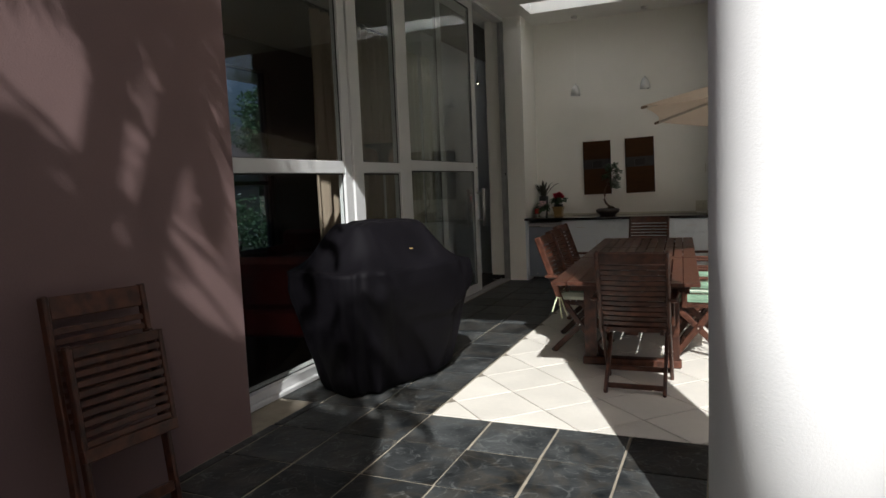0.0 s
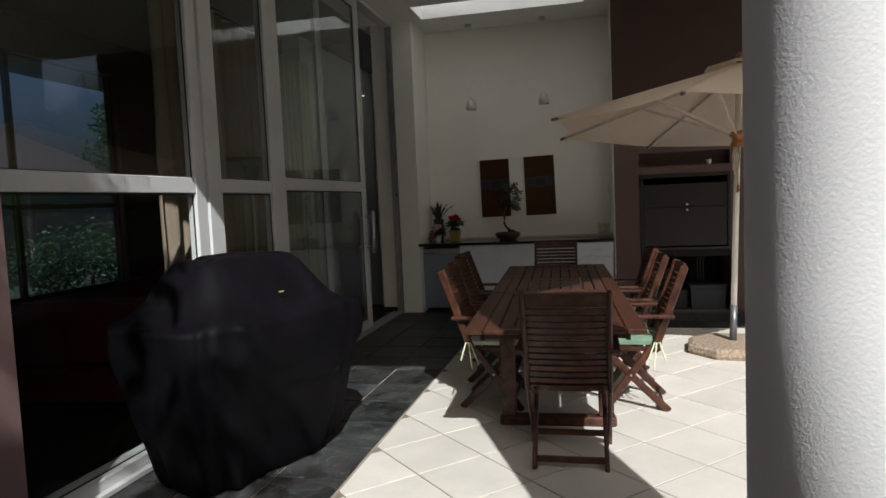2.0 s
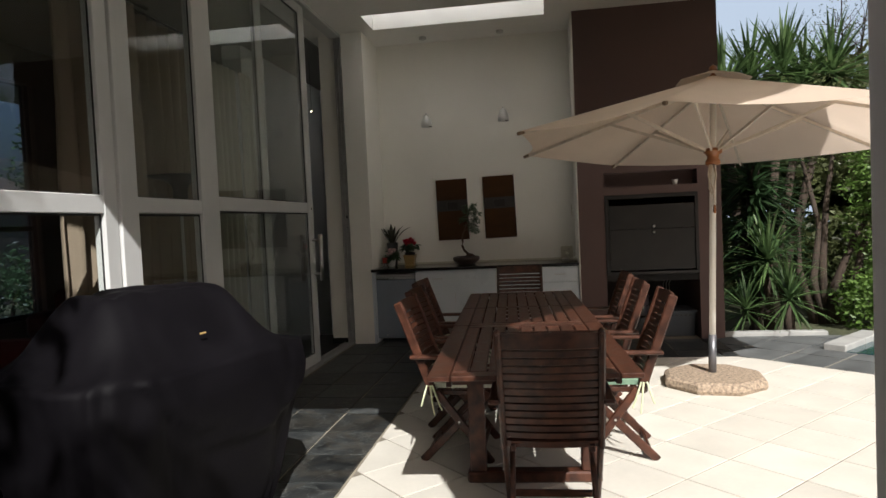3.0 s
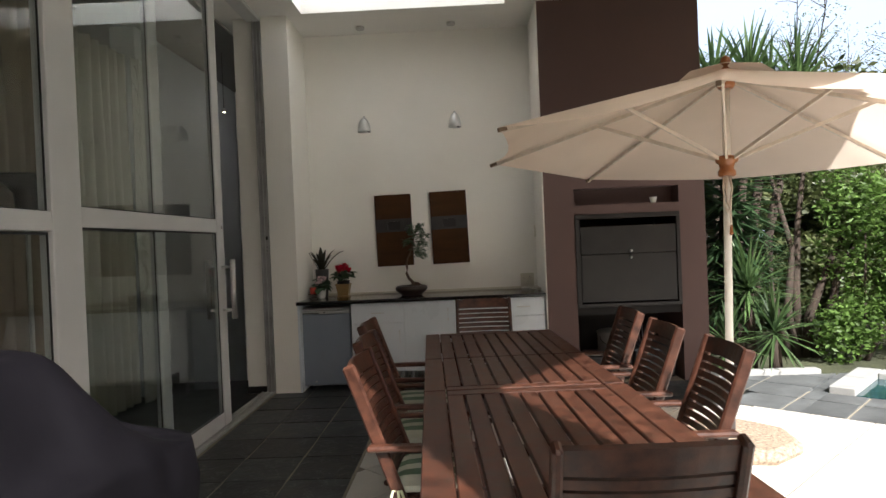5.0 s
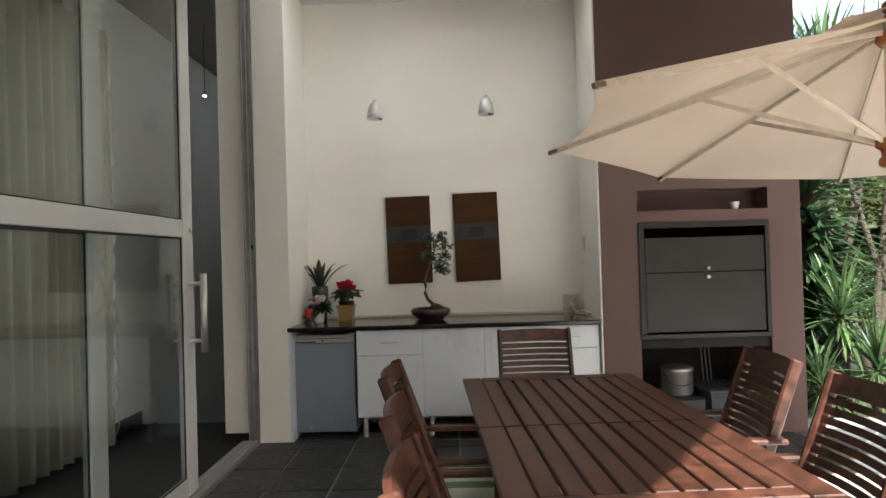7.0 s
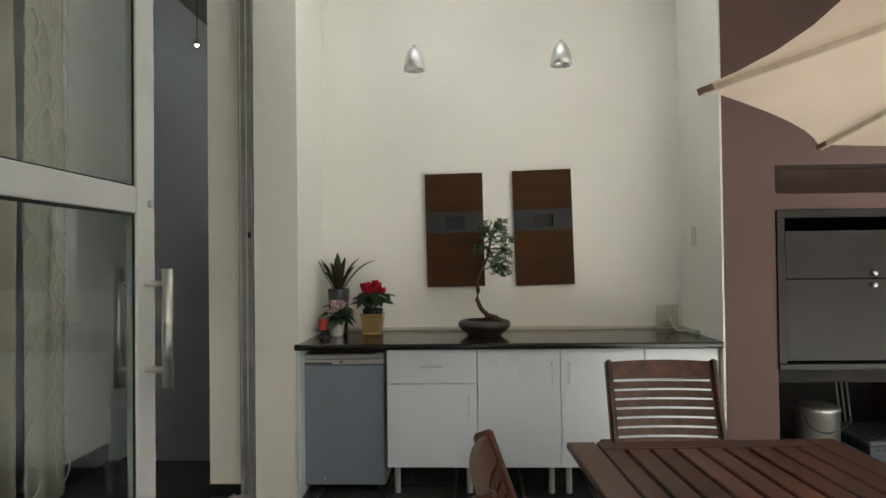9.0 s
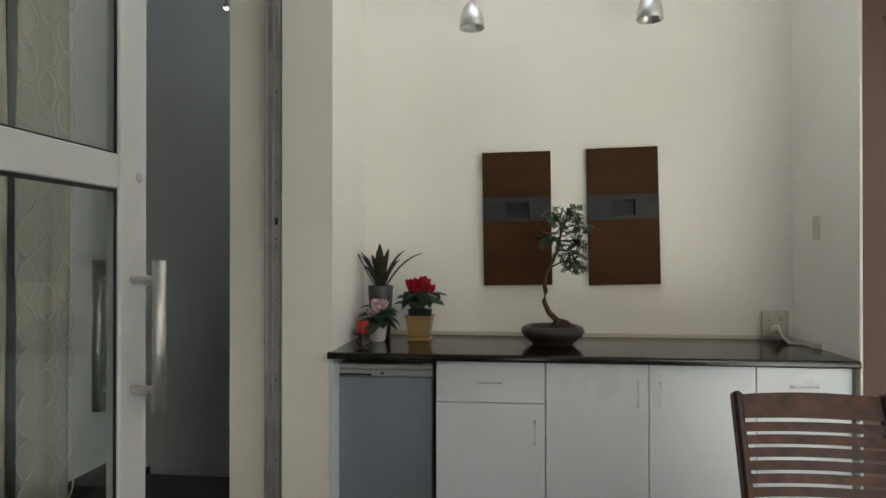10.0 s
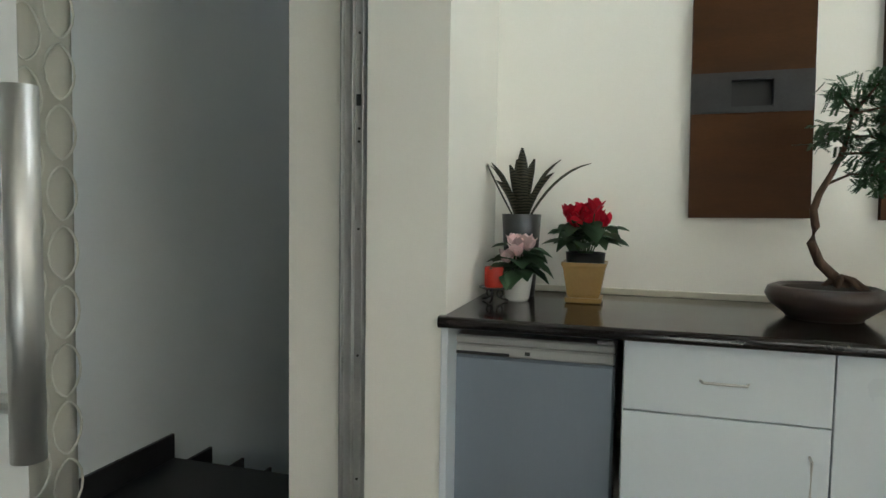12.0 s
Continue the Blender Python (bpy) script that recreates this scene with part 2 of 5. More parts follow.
LEAF_BUSH = leaf_mat("bush_leaf", (0.085, 0.155, 0.030), (0.14, 0.23, 0.055))
LEAF_OLIVE = leaf_mat("olive_leaf", (0.065, 0.090, 0.030), (0.12, 0.135, 0.055))
LEAF_STRIPE = leaf_mat("bromeliad_leaf", (0.022, 0.028, 0.016), (0.062, 0.056, 0.036))
_n, _l = LEAF_STRIPE.node_tree.nodes, LEAF_STRIPE.node_tree.links
_w = _n.new("ShaderNodeTexWave")
_w.wave_type, _w.bands_direction = 'BANDS', 'Z'
_w.inputs["Scale"].default_value, _w.inputs["Distortion"].default_value, _w.inputs["Detail"].default_value = 30.0, 5.0, 2.0
_l.new([k for k in _n if k.type == 'MAPPING'][0].outputs[0], _w.inputs[0])
_l.new(_w.outputs["Fac"], [k for k in _n if k.type == 'VALTORGB'][0].inputs[0])
THREAD = mat("pale_thread", (0.68, 0.66, 0.58), 0.85, var=0.05, scale=9)
LATTICE = mat("lattice_curtain", (0.56, 0.53, 0.45), 0.85, var=0.05, scale=3)
WATER = mat("pool_water", (0.02, 0.06, 0.07), 0.06, var=0.2, scale=2, bump=0.1, fine=6)
CONCRETE = mat("grey_concrete", (0.32, 0.32, 0.305), 0.85, var=0.15, scale=4, bump=0.3)
ROOFTILE = mat("dark_roof_tile", (0.06, 0.045, 0.04), 0.8, var=0.3, scale=8)


# ---------- mesh helpers ----------
def box(bm, lo, hi, bev=0.0, m=None):
    c = [(a + b) / 2 for a, b in zip(lo, hi)]
    s = [abs(b - a) for a, b in zip(lo, hi)]
    r = bmesh.ops.create_cube(bm, size=1.0, matrix=(m or Matrix()) @ Matrix.Translation(c) @ Matrix.Diagonal((*s, 1)))
    if bev:
        es = list({e for v in r["verts"] for e in v.link_edges})
        bmesh.ops.bevel(bm, geom=es, offset=bev, segments=1, affect='EDGES', profile=0.5)
    return bm


def bar(bm, p, q, w, t, bev=0.0, side=(1, 0, 0)):
    """A beam from p to q: w wide along side, t thick across it."""
    p, q = Vector(p), Vector(q)
    z = (q - p).normalized()
    x = Vector(side) - z * z.dot(Vector(side))
    x.normalize()
    y = z.cross(x)
    m = Matrix((x, y, z)).transposed().to_4x4()
    m.translation = p
    return box(bm, (-w / 2, -t / 2, 0), (w / 2, t / 2, (q - p).length), bev, m)


def rod(bm, p, q, r, r2=None, seg=12):
    p, q = Vector(p), Vector(q)
    m = Matrix.Translation((p + q) / 2) @ (q - p).to_track_quat('Z', 'Y').to_matrix().to_4x4()
    bmesh.ops.create_cone(bm, cap_ends=True, segments=seg, radius1=r, radius2=r if r2 is None else r2, depth=(q - p).length, matrix=m)
    return bm


def tube(bm, pts, r, seg=8, r_end=None):
    pts = [Vector(p) for p in pts]
    rings = []
    for i, p in enumerate(pts):
        d = (pts[min(i + 1, len(pts) - 1)] - pts[max(i - 1, 0)]).normalized()
        q = d.to_track_quat('Z', 'Y')
        rr = r if r_end is None else r + (r_end - r) * i / (len(pts) - 1)
        rings.append([bm.verts.new(p + q @ Vector((math.cos(a) * rr, math.sin(a) * rr, 0))) for a in [k * math.tau / seg for k in range(seg)]])
    for a, b in zip(rings, rings[1:]):
        for k in range(seg):
            bm.faces.new((a[k], a[(k + 1) % seg], b[(k + 1) % seg], b[k]))
    bm.faces.new(rings[0][::-1]), bm.faces.new(rings[-1])
    return bm


def lathe(bm, prof, seg=24, at=(0, 0, 0), sx=1.0, sy=1.0):
    rings = []
    for r, z in prof:
        rings.append([bm.verts.new((at[0] + math.cos(k * math.tau / seg) * r * sx, at[1] + math.sin(k * math.tau / seg) * r * sy, at[2] + z)) for k in range(seg)])
    for a, b in zip(rings, rings[1:]):
        for k in range(seg):
            bm.faces.new((a[k], a[(k + 1) % seg], b[(k + 1) % seg], b[k]))
    bm.faces.new(rings[0][::-1]), bm.faces.new(rings[-1])
    return bm


def mesh_of(name, bm, material, smooth=False):
    me = bpy.data.meshes.new(name)
    bmesh.ops.recalc_face_normals(bm, faces=bm.faces[:])
    bm.to_mesh(me)
    bm.free()
    for k in (material if isinstance(material, (list, tuple)) else [material]):
        me.materials.append(k)
    if smooth:
        for p in me.polygons:
            p.use_smooth = True
    return me


def part(name, bm, material, parent, label="", smooth=False, at=None):
    ob = new(name, mesh_of(name, bm, material, smooth))
    ob.parent = parent
    if at is not None:
        ob.matrix_basis = at
    return tagged(ob, label)


def solid(name, bm, material, label, category, kind="", smooth=False, group="", at=None):
    ob = new(name, mesh_of(name, bm, material, smooth))
    if at is not None:
        ob.matrix_basis = at
    return tagged(ob, label, category, group, kind)


def thing(name, label, category, at=None, group="", kind=""):
    ob = new(name)
    ob.empty_display_size = 0.1
    if at is not None:
        ob.matrix_basis = at
    return tagged(ob, label, category, group, kind)


def B(lo, hi, bev=0.0):
    return box(bmesh.new(), lo, hi, bev)


def wall(name, boxes, material, label, cat="wall"):
    bm = bmesh.new()
    for lo, hi in boxes:
        box(bm, lo, hi)
    return solid(name, bm, material, label, cat, "structure")


# ---------- structure ----------
GX = -2.99          # face of the glazing frames
CZ = 3.74           # patio ceiling
BW = 10.02          # back wall of the alcove
wall("ground", [((-300, -300, -0.6), (300, 3.0, -0.13)), ((-300, 12.6, -0.6), (300, 300, -0.13)), ((-300, 3.0, -0.6), (-9.0, 12.6, -0.13)), ((-3.0, 3.0, -0.6), (300, 12.6, -0.13))], GRASS, "dark garden soil and grass sheet", "ground")
wall("wall_mauve", [((-3.0, -2.0, -0.1), (-2.68, 3.22, 3.74))], MAUVE, "mauve rough plastered house wall")
wall("wall_back", [((-2.72, BW, -0.1), (-0.24, BW + 0.25, 3.74))], WHITE_WALL, "white plastered alcove back wall")
wall("wall_pilaster", [((-2.96, 9.33, -0.1), (-2.70, BW + 0.25, 3.74)), ], WHITE_WALL, "white plastered wall end beside the door")
wall("wall_jamb", [((-3.25, 9.37, -0.1), (-3.02, BW + 2.5, 3.74))], WHITE_WALL, "white plastered inner door jamb")
wall("wall_alcove_side", [((-0.252, 9.305, -0.1), (-0.2405, BW + 0.25, 3.74))], WHITE_WALL, "white plastered alcove side wall")
# chimney breast with hearth opening and niche
cx0, cx1, cy0, cy1 = -0.24, 1.31, 9.30, 10.25
ox0, ox1 = 0.05, 1.06
chim = thing("chimney_breast", "brown plastered chimney breast with niche and hearth", "chimney", kind="structure")
for nm, lo, hi in [("pier", *q) for q in [((cx0, cy0, -0.1), (ox0, cy1, 5.6)), ((ox1, cy0, -0.1), (cx1, cy1, 5.6))]] + [("lintel", (ox0, cy0, 1.90), (ox1, cy1, 5.6)), ("lintel", (ox0, cy0, 1.645), (ox1, cy1, 1.735)),
                    ("niche_back", (ox0, cy0 + 0.22, 1.735), (ox1, cy1, 1.90)), ("hearth_back", (ox0, cy1 - 0.1, -0.1), (ox1, cy1, 1.645))]:
    part(nm, B(lo, hi), BROWN, chim)
# roof slab with skylight and cut corner
sx0, sx1, sy0, sy1 = -2.545, -0.545, 8.77, 9.31


def slab(name, poly, z0, z1, material, label, cat):
    bm = bmesh.new()
    lo = [bm.verts.new((x, y, z0)) for x, y in poly]
    hi = [bm.verts.new((x, y, z1)) for x, y in poly]
    bm.faces.new(lo), bm.faces.new(hi)
    for i in range(len(poly)):
        j = (i + 1) % len(poly)
        bm.faces.new((lo[i], lo[j], hi[j], hi[i]))
    return solid(name, bm, material, label, cat, "structure")


slab("ceiling_front", [(-3.4, 2.76), (0.30, 2.76), (2.8, 6.52), (2.8, sy0), (-3.4, sy0)], CZ, CZ + 0.3, CEIL, "white plastered patio ceiling slab", "ceiling")
wall("ceiling_back", [((-3.4, sy1, CZ), (-0.245, BW + 0.3, CZ + 0.3)), ((-3.4, sy0, CZ), (sx0, sy1, CZ + 0.3)), ((sx1, sy0, CZ), (-0.245, sy1, CZ + 0.3)), ((-0.245, sy0, CZ), (2.8, 9.29, CZ + 0.3))], CEIL, "white plastered ceiling round the skylight", "ceiling")
sk = thing("skylight", "frosted white skylight panel in the patio ceiling", "skylight", kind="structure")
part("pane", B((sx0 - 0.05, sy0 - 0.05, CZ + 0.302), (sx1 + 0.05, sy1 + 0.05, CZ + 0.312)), OPAL, sk)
# column
bm = bmesh.new()
lathe(bm, [(0.302, -0.1), (0.302, 1.2), (0.302, 2.4), (0.302, CZ)], 96)
solid("column", bm, COLUMN, "round white rough plastered column", "column", "structure", True, at=pose(0.138, 2.72, 0))
# wing behind the walk that shades the mauve wall
wall("wall_behind", [((-6, -5, -0.1), (0.6, -2.5, 6.05))], MAUVE, "mauve plastered house wing behind", "wall")
# unseen wall, added only to keep sky light off the mauve wall
wall("wall_sky_block", [((6.75, -6.0, -0.1), (7.0, 2.0, 6.0))], MAUVE, "plain unseen wall added to block sky light from the garden side")

# interior shell; living room walls and ceiling carry the room's shade in their colour
wall("wall_interior_near", [((-9.2, 2.9, -0.1), (-3.02, 3.18, 3.74))], LIVWALL, "plastered living room wall, shade put into its colour")
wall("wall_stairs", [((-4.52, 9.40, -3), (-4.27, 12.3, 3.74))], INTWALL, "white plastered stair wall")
wall("wall_interior_far", [((-9.2, 11.7, -0.1), (-4.53, 11.9, 3.74))], LIVWALL, "plastered living room end wall, shade put into its colour")
wall("wall_interior_west", [((-6.9, 3.18, -0.1), (-6.7, 5.6, 3.74)), ((-6.9, 8.83, -0.1), (-6.7, 11.7, 3.74)), ((-6.9, 5.6, -0.1), (-6.7, 8.83, 0.5)), ((-6.9, 5.6, 3.31), (-6.7, 8.83, 3.74))], LIVWALL, "plastered living room wall with a wide window, shade put into its colour")
wall("wall_stair_end", [((-4.52, 12.3, -3), (-3.0, 12.5, 3.74))], INTWALL, "white plastered stair end wall")
wall("ceiling_interior", [((-9.3, 2.9, CZ), (-3.42, 12.5, CZ + 0.25))], LIVCEIL, "interior ceiling, the room's shade put into a darker grey", "ceiling")
wall("floor_interior", [((-9.2, 3.0, -0.2), (-3.02, 9.4, -0.005)), ((-9.2, 9.4, -0.2), (-4.5, 11.9, -0.005)), ((-4.5, 9.4, -0.2), (-3.02, 10.05, -0.005))], INTFLOOR, "dark tiled interior floor", "floor")

# ---------- floor ----------
wall("floor_slate_bed", [((-2.68, -2.0, -0.3), (1.8, 3.825, -0.008)), ((-3.02, 3.22, -0.3), (-2.68, 3.825, -0.008)), ((-3.02, 3.825, -0.3), (-1.78, 9.40, -0.008)), ((-2.72, 9.40, -0.3), (1.31, BW, -0.008)), ((-1.78, 8.33, -0.3), (1.2, 9.40, -0.008))], GROUT, "sandy grout bed of the slate paving", "floor")
slab("floor_tile_bed", [(-1.78, 3.825), (6.0, 3.825), (1.2, 8.33), (-1.78, 8.33)], -0.3, -0.006, TGROUT, "pale grout bed of the tiled patio", "floor")
slab("floor_pool_bed", [(1.2, 8.33), (6.0, 3.825), (6.55, 4.41), (1.75, 8.914)], -0.3, -0.010, GROUT, "grout bed of the slate pool surround", "floor")
slab("floor_planter_bed", [(1.2, 8.34), (1.45, 8.34), (2.44, 9.38), (1.2, 9.38)], -0.3, -0.0115, GROUT, "grout bed of the slate beside the planter", "floor")

# ---------- glazing ----------
FT = 3.70           # top of the glazing
gl = thing("window_1", "tall white aluminium glazed front with transom", "window", kind="structure")


def post(y0, y1, name="mullion", x0=GX - 0.07, x1=GX, z0=0.09, z1=FT):
    part(name, B((x0, y0, z0), (x1, y1, z1), 0.004), ALU, gl)


def rail(y0, y1, z0, z1, x0=GX - 0.06, x1=GX - 0.004, name="transom"):
    part(name, B((x0, y0, z0), (x1, y1, z1), 0.004), ALU, gl)


def pane(y0, y1, z0, z1, parent, x=GX - 0.035):
    p = part("pane", B((x - 0.003, y0, z0), (x + 0.003, y1, z1)), GLASS, parent)
    p.visible_shadow = False
    return p


rail(3.22, 6.13, 0.0, 0.09, GX - 0.12, GX + 0.02, "sill")
part("threshold", B((GX - 0.12, 6.13, 0.0), (GX + 0.02, 9.322, 0.02), 0.003), TRACK, gl, "grey aluminium door track")
for xa in (GX - 0.10, GX - 0.055, GX - 0.01):
    part("track_rib", B((xa, 6.14, 0.02), (xa + 0.006, 9.32, 0.03)), TRACK, gl)
rail(3.22, 6.13, 0.0, 0.03, GX + 0.021, GX + 0.06, "sill")
rail(3.22, 9.36, FT, CZ, GX - 0.12, GX + 0.02, "head")
post(3.22, 3.30)
post(4.94, 5.05), post(5.06, 5.22, x1=GX + 0.015)
rail(3.30, 4.94, 1.555, 1.655), rail(5.22, 5.97, 1.56, 1.655)
post(5.97, 6.13)
pane(3.30, 4.94, 0.09, 1.555, gl), pane(3.30, 4.94, 1.655, FT, gl)
pane(5.22, 5.97, 0.09, 1.56, gl), pane(5.22, 5.97, 1.655, FT, gl)
dr = thing("door_1", "white aluminium sliding glass door, half open", "door", kind="structure")


def gasket(parent, y0, y1, z0, z1, x):
    """Black rubber beading round a pane, on its outer face."""
    for lo, hi in (((x - 0.001, y0, z0), (x + 0.006, y0 + 0.007, z1)), ((x - 0.001, y1 - 0.007, z0), (x + 0.006, y1, z1)), ((x - 0.001, y0 + 0.007, z1 - 0.012), (x + 0.006, y1 - 0.007, z1)), ((x - 0.001, y0 + 0.007, z0), (x + 0.006, y1 - 0.007, z0 + 0.006))):
        part("gasket", B(lo, hi), GASKET, parent, "black rubber beading")


for a, b in ((3.30, 4.94), (5.22, 5.97)):
    gasket(gl, a, b, 0.09, 1.555, GX - 0.031), gasket(gl, a, b, 1.655, FT, GX - 0.031)


def leaf(y0, y1, x, w, m=ALU):
    gasket(dr, y0 + w, y1 - w * 1.6, 0.15, 1.585, x - 0.016), gasket(dr, y0 + w, y1 - w * 1.6, 1.69, FT - 0.1, x - 0.016)
    for a, b in ((y0, y0 + w), (y1 - w * 1.6, y1)):
        part("stile", B((x - 0.045, a, 0.04), (x, b, FT - 0.01), 0.004), m, dr)
    part("rail", B((x - 0.042, y0 + w, 0.04), (x - 0.003, y1 - w * 1.6, 0.15), 0.004), m, dr)
    part("rail", B((x - 0.042, y0 + w, 1.585), (x - 0.003, y1 - w * 1.6, 1.69), 0.004), m, dr)
    part("rail", B((x - 0.042, y0 + w, FT - 0.1), (x - 0.003, y1 - w * 1.6, FT - 0.01), 0.004), m, dr)
    pane(y0 + w, y1 - w * 1.6, 0.15, 1.585, dr, x - 0.02), pane(y0 + w, y1 - w * 1.6, 1.69, FT - 0.1, dr, x - 0.02)


leaf(6.13, 8.19, GX - 0.005, 0.09)
leaf(6.05, 7.275, GX - 0.075, 0.07)
part("stile", B((GX - 0.135, 7.283, 0.04), (GX - 0.095, 7.34, FT - 0.02), 0.003), ALU, dr)
# outside and inside pull bars
for sx, px in ((GX + 0.085, GX - 0.005), (GX - 0.115, GX - 0.05)):
    h = part("handle", rod(bmesh.new(), (sx, 8.11, 0.89), (sx, 8.11, 1.365), 0.021, seg=20), STEEL, dr, "brushed steel pull bar", True)
    for z in (0.96, 1.305):
        part("mount", rod(bmesh.new(), (sx, 8.11, z), (px, 8.11, z), 0.013, seg=16), STEEL, h)
part("lock_plate", lathe(bmesh.new(), [(0.016, 0.0), (0.016, 0.005), (0.011, 0.009), (0.003, 0.009)], 20), STEEL, dr, "round steel keyhole plate", True, at=pose(GX - 0.005, 8.145, 1.63, 0, 90, 0))
jc = part("jamb_channel", B((GX - 0.06, 9.345, 0.0), (GX + 0.02, 9.369, FT), 0.003), TRACK, dr, "grey aluminium jamb channel")
for xa in (GX - 0.058, GX - 0.022, GX + 0.012):
    part("channel_lip", B((xa, 9.322, 0.0), (xa + 0.007, 9.345, FT), 0.001), TRACK, jc)
for z in (0.35, 0.75, 1.15, 1.42, 1.46, 1.75, 2.2, 2.7):
    part("screw", rod(bmesh.new(), (GX - 0.002, 9.341, z), (GX - 0.002, 9.3455, z), 0.004, seg=8), DARKMETAL, jc)
part("strike_slot", B((GX - 0.012, 9.3425, 1.53), (GX + 0.006, 9.3455, 1.565)), DARKMETAL, jc)

# ---------- counter ----------
bm = bmesh.new()
box(bm, (-2.715, 9.29, 0.865), (-0.255, BW, 0.90))
bmesh.ops.bevel(bm, geom=[e for e in bm.edges if all(v.co.y < 9.3 for v in e.verts) and abs(e.verts[0].co.x - e.verts[1].co.x) > 1], offset=0.014, segments=4, affect='EDGES', profile=0.5)
solid("worktop", bm, GRANITE, "polished black granite counter top on the cabinets", "counter")


# ---------- alcove unit ----------
def unit(x0, x1, doors, label):
    c = thing("cabinet", label, "cabinet", pose(0, 0, 0), "cabinets under the counter")
    z0, z1 = 0.17, 0.862
    bm = bmesh.new()
    for lo, hi in (((x0, 9.37, z0), (x0 + 0.016, BW - 0.03, z1)), ((x1 - 0.016, 9.37, z0), (x1, BW - 0.03, z1)), ((x0 + 0.016, 9.37, z0), (x1 - 0.016, BW - 0.03, z0 + 0.016)), ((x0 + 0.016, 9.37, z1 - 0.016), (x1 - 0.016, BW - 0.03, z1)), ((x0 + 0.016, BW - 0.045, z0 + 0.016), (x1 - 0.016, BW - 0.03, z1 - 0.016))):
        box(bm, lo, hi)
    part("body", bm, MELAMINE, c)
    for lx in (x0 + 0.05, x1 - 0.05):
        for ly in (9.43, 9.9):
            part("leg", rod(bmesh.new(), (lx, ly, 0), (lx, ly, z0), 0.018), FRIDGE_TOP, c)
    for kind, a, b, za, zb, hx in doors:
        d = part(kind, B((a + 0.002, 9.35, za + 0.002), (b - 0.002, 9.367, zb - 0.002), 0.002), MELAMINE, c)
        hz = (za + zb) / 2
        if kind == "drawer":
            pts = [((a + b) / 2 - 0.06, 9.35, hz), ((a + b) / 2 - 0.055, 9.328, hz), ((a + b) / 2 + 0.055, 9.328, hz), ((a + b) / 2 + 0.06, 9.35, hz)]
        else:
            pts = [(hx, 9.35, zb - 0.08), (hx, 9.328, zb - 0.085), (hx, 9.328, zb - 0.195), (hx, 9.35, zb - 0.20)]
        part("handle", tube(bmesh.new(), pts, 0.004), STEEL, d, "thin steel bow handle")
    return c


xs = [-2.185, -1.655, -1.17, -0.685, -0.262]
unit(xs[0], xs[1], [("drawer", xs[0], xs[1], 0.66, 0.86, 0), ("door", xs[0], xs[1], 0.17, 0.66, xs[1] - 0.05)], "white melamine cabinet with one drawer above a door")
unit(xs[1] + 0.002, xs[2], [("door", xs[1], xs[2], 0.17, 0.86, xs[2] - 0.05)], "white melamine cabinet with a tall door")
unit(xs[2] + 0.002, xs[3], [("door", xs[2], xs[3], 0.17, 0.86, xs[2] + 0.05)], "white melamine cabinet with a tall door")
unit(xs[3] + 0.002, xs[4], [("drawer", xs[3], xs[4], 0.68, 0.86, 0), ("door", xs[3], xs[4], 0.17, 0.68, xs[3] + 0.05)], "narrow white melamine cabinet with drawer beside the chimney")
solid("end_panel", B((-2.712, 9.32, 0.0), (-2.69, BW - 0.02, 0.862), 0.002), MELAMINE, "white melamine end panel beside the fridge", "panel")
fr = thing("bar_fridge", "grey steel bar fridge under the granite counter", "fridge", pose(-2.452, 9.70, 0))
part("body", B((-0.242, -0.22, 0.03), (0.242, 0.28, 0.80), 0.008), FRIDGE_TOP, fr)
part("top", B((-0.246, -0.28, 0.80), (0.246, 0.28, 0.825), 0.006), FRIDGE_TOP, fr)
dd = part("door", B((-0.245, -0.28, 0.045), (0.245, -0.222, 0.762), 0.008), FRIDGE, fr, "brushed grey steel door")
part("door_cap", B((-0.245, -0.28, 0.764), (0.245, -0.222, 0.797), 0.006), FRIDGE_TOP, fr, "pale grey grip strip")
for lx in (-0.19, 0.19):
    part("foot", rod(bmesh.new(), (lx, -0.2, 0), (lx, -0.2, 0.03), 0.015), DARKMETAL, fr)
    part("foot", rod(bmesh.new(), (lx, 0.24, 0), (lx, 0.24, 0.03), 0.015), DARKMETAL, fr)
# flat dark strip on the cap paints the shade of a finger grip
part("grip_shade_strip", B((-0.238, -0.2815, 0.766), (-0.07, -0.2795, 0.776), 0.001), DARKMETAL, fr, "dark strip standing for the shade of the finger grip")
part("lock", rod(bmesh.new(), (-0.12, -0.2835, 0.085), (-0.12, -0.279, 0.085), 0.007, seg=12), STEEL, dd, "small steel lock")
part("hinge_cover", B((0.19, -0.275, 0.825), (0.24, -0.20, 0.835), 0.003), FRIDGE_TOP, fr)
part("badge", B((-0.022, -0.283, 0.774), (-0.006, -0.2795, 0.785)), DARKMETAL, dd)


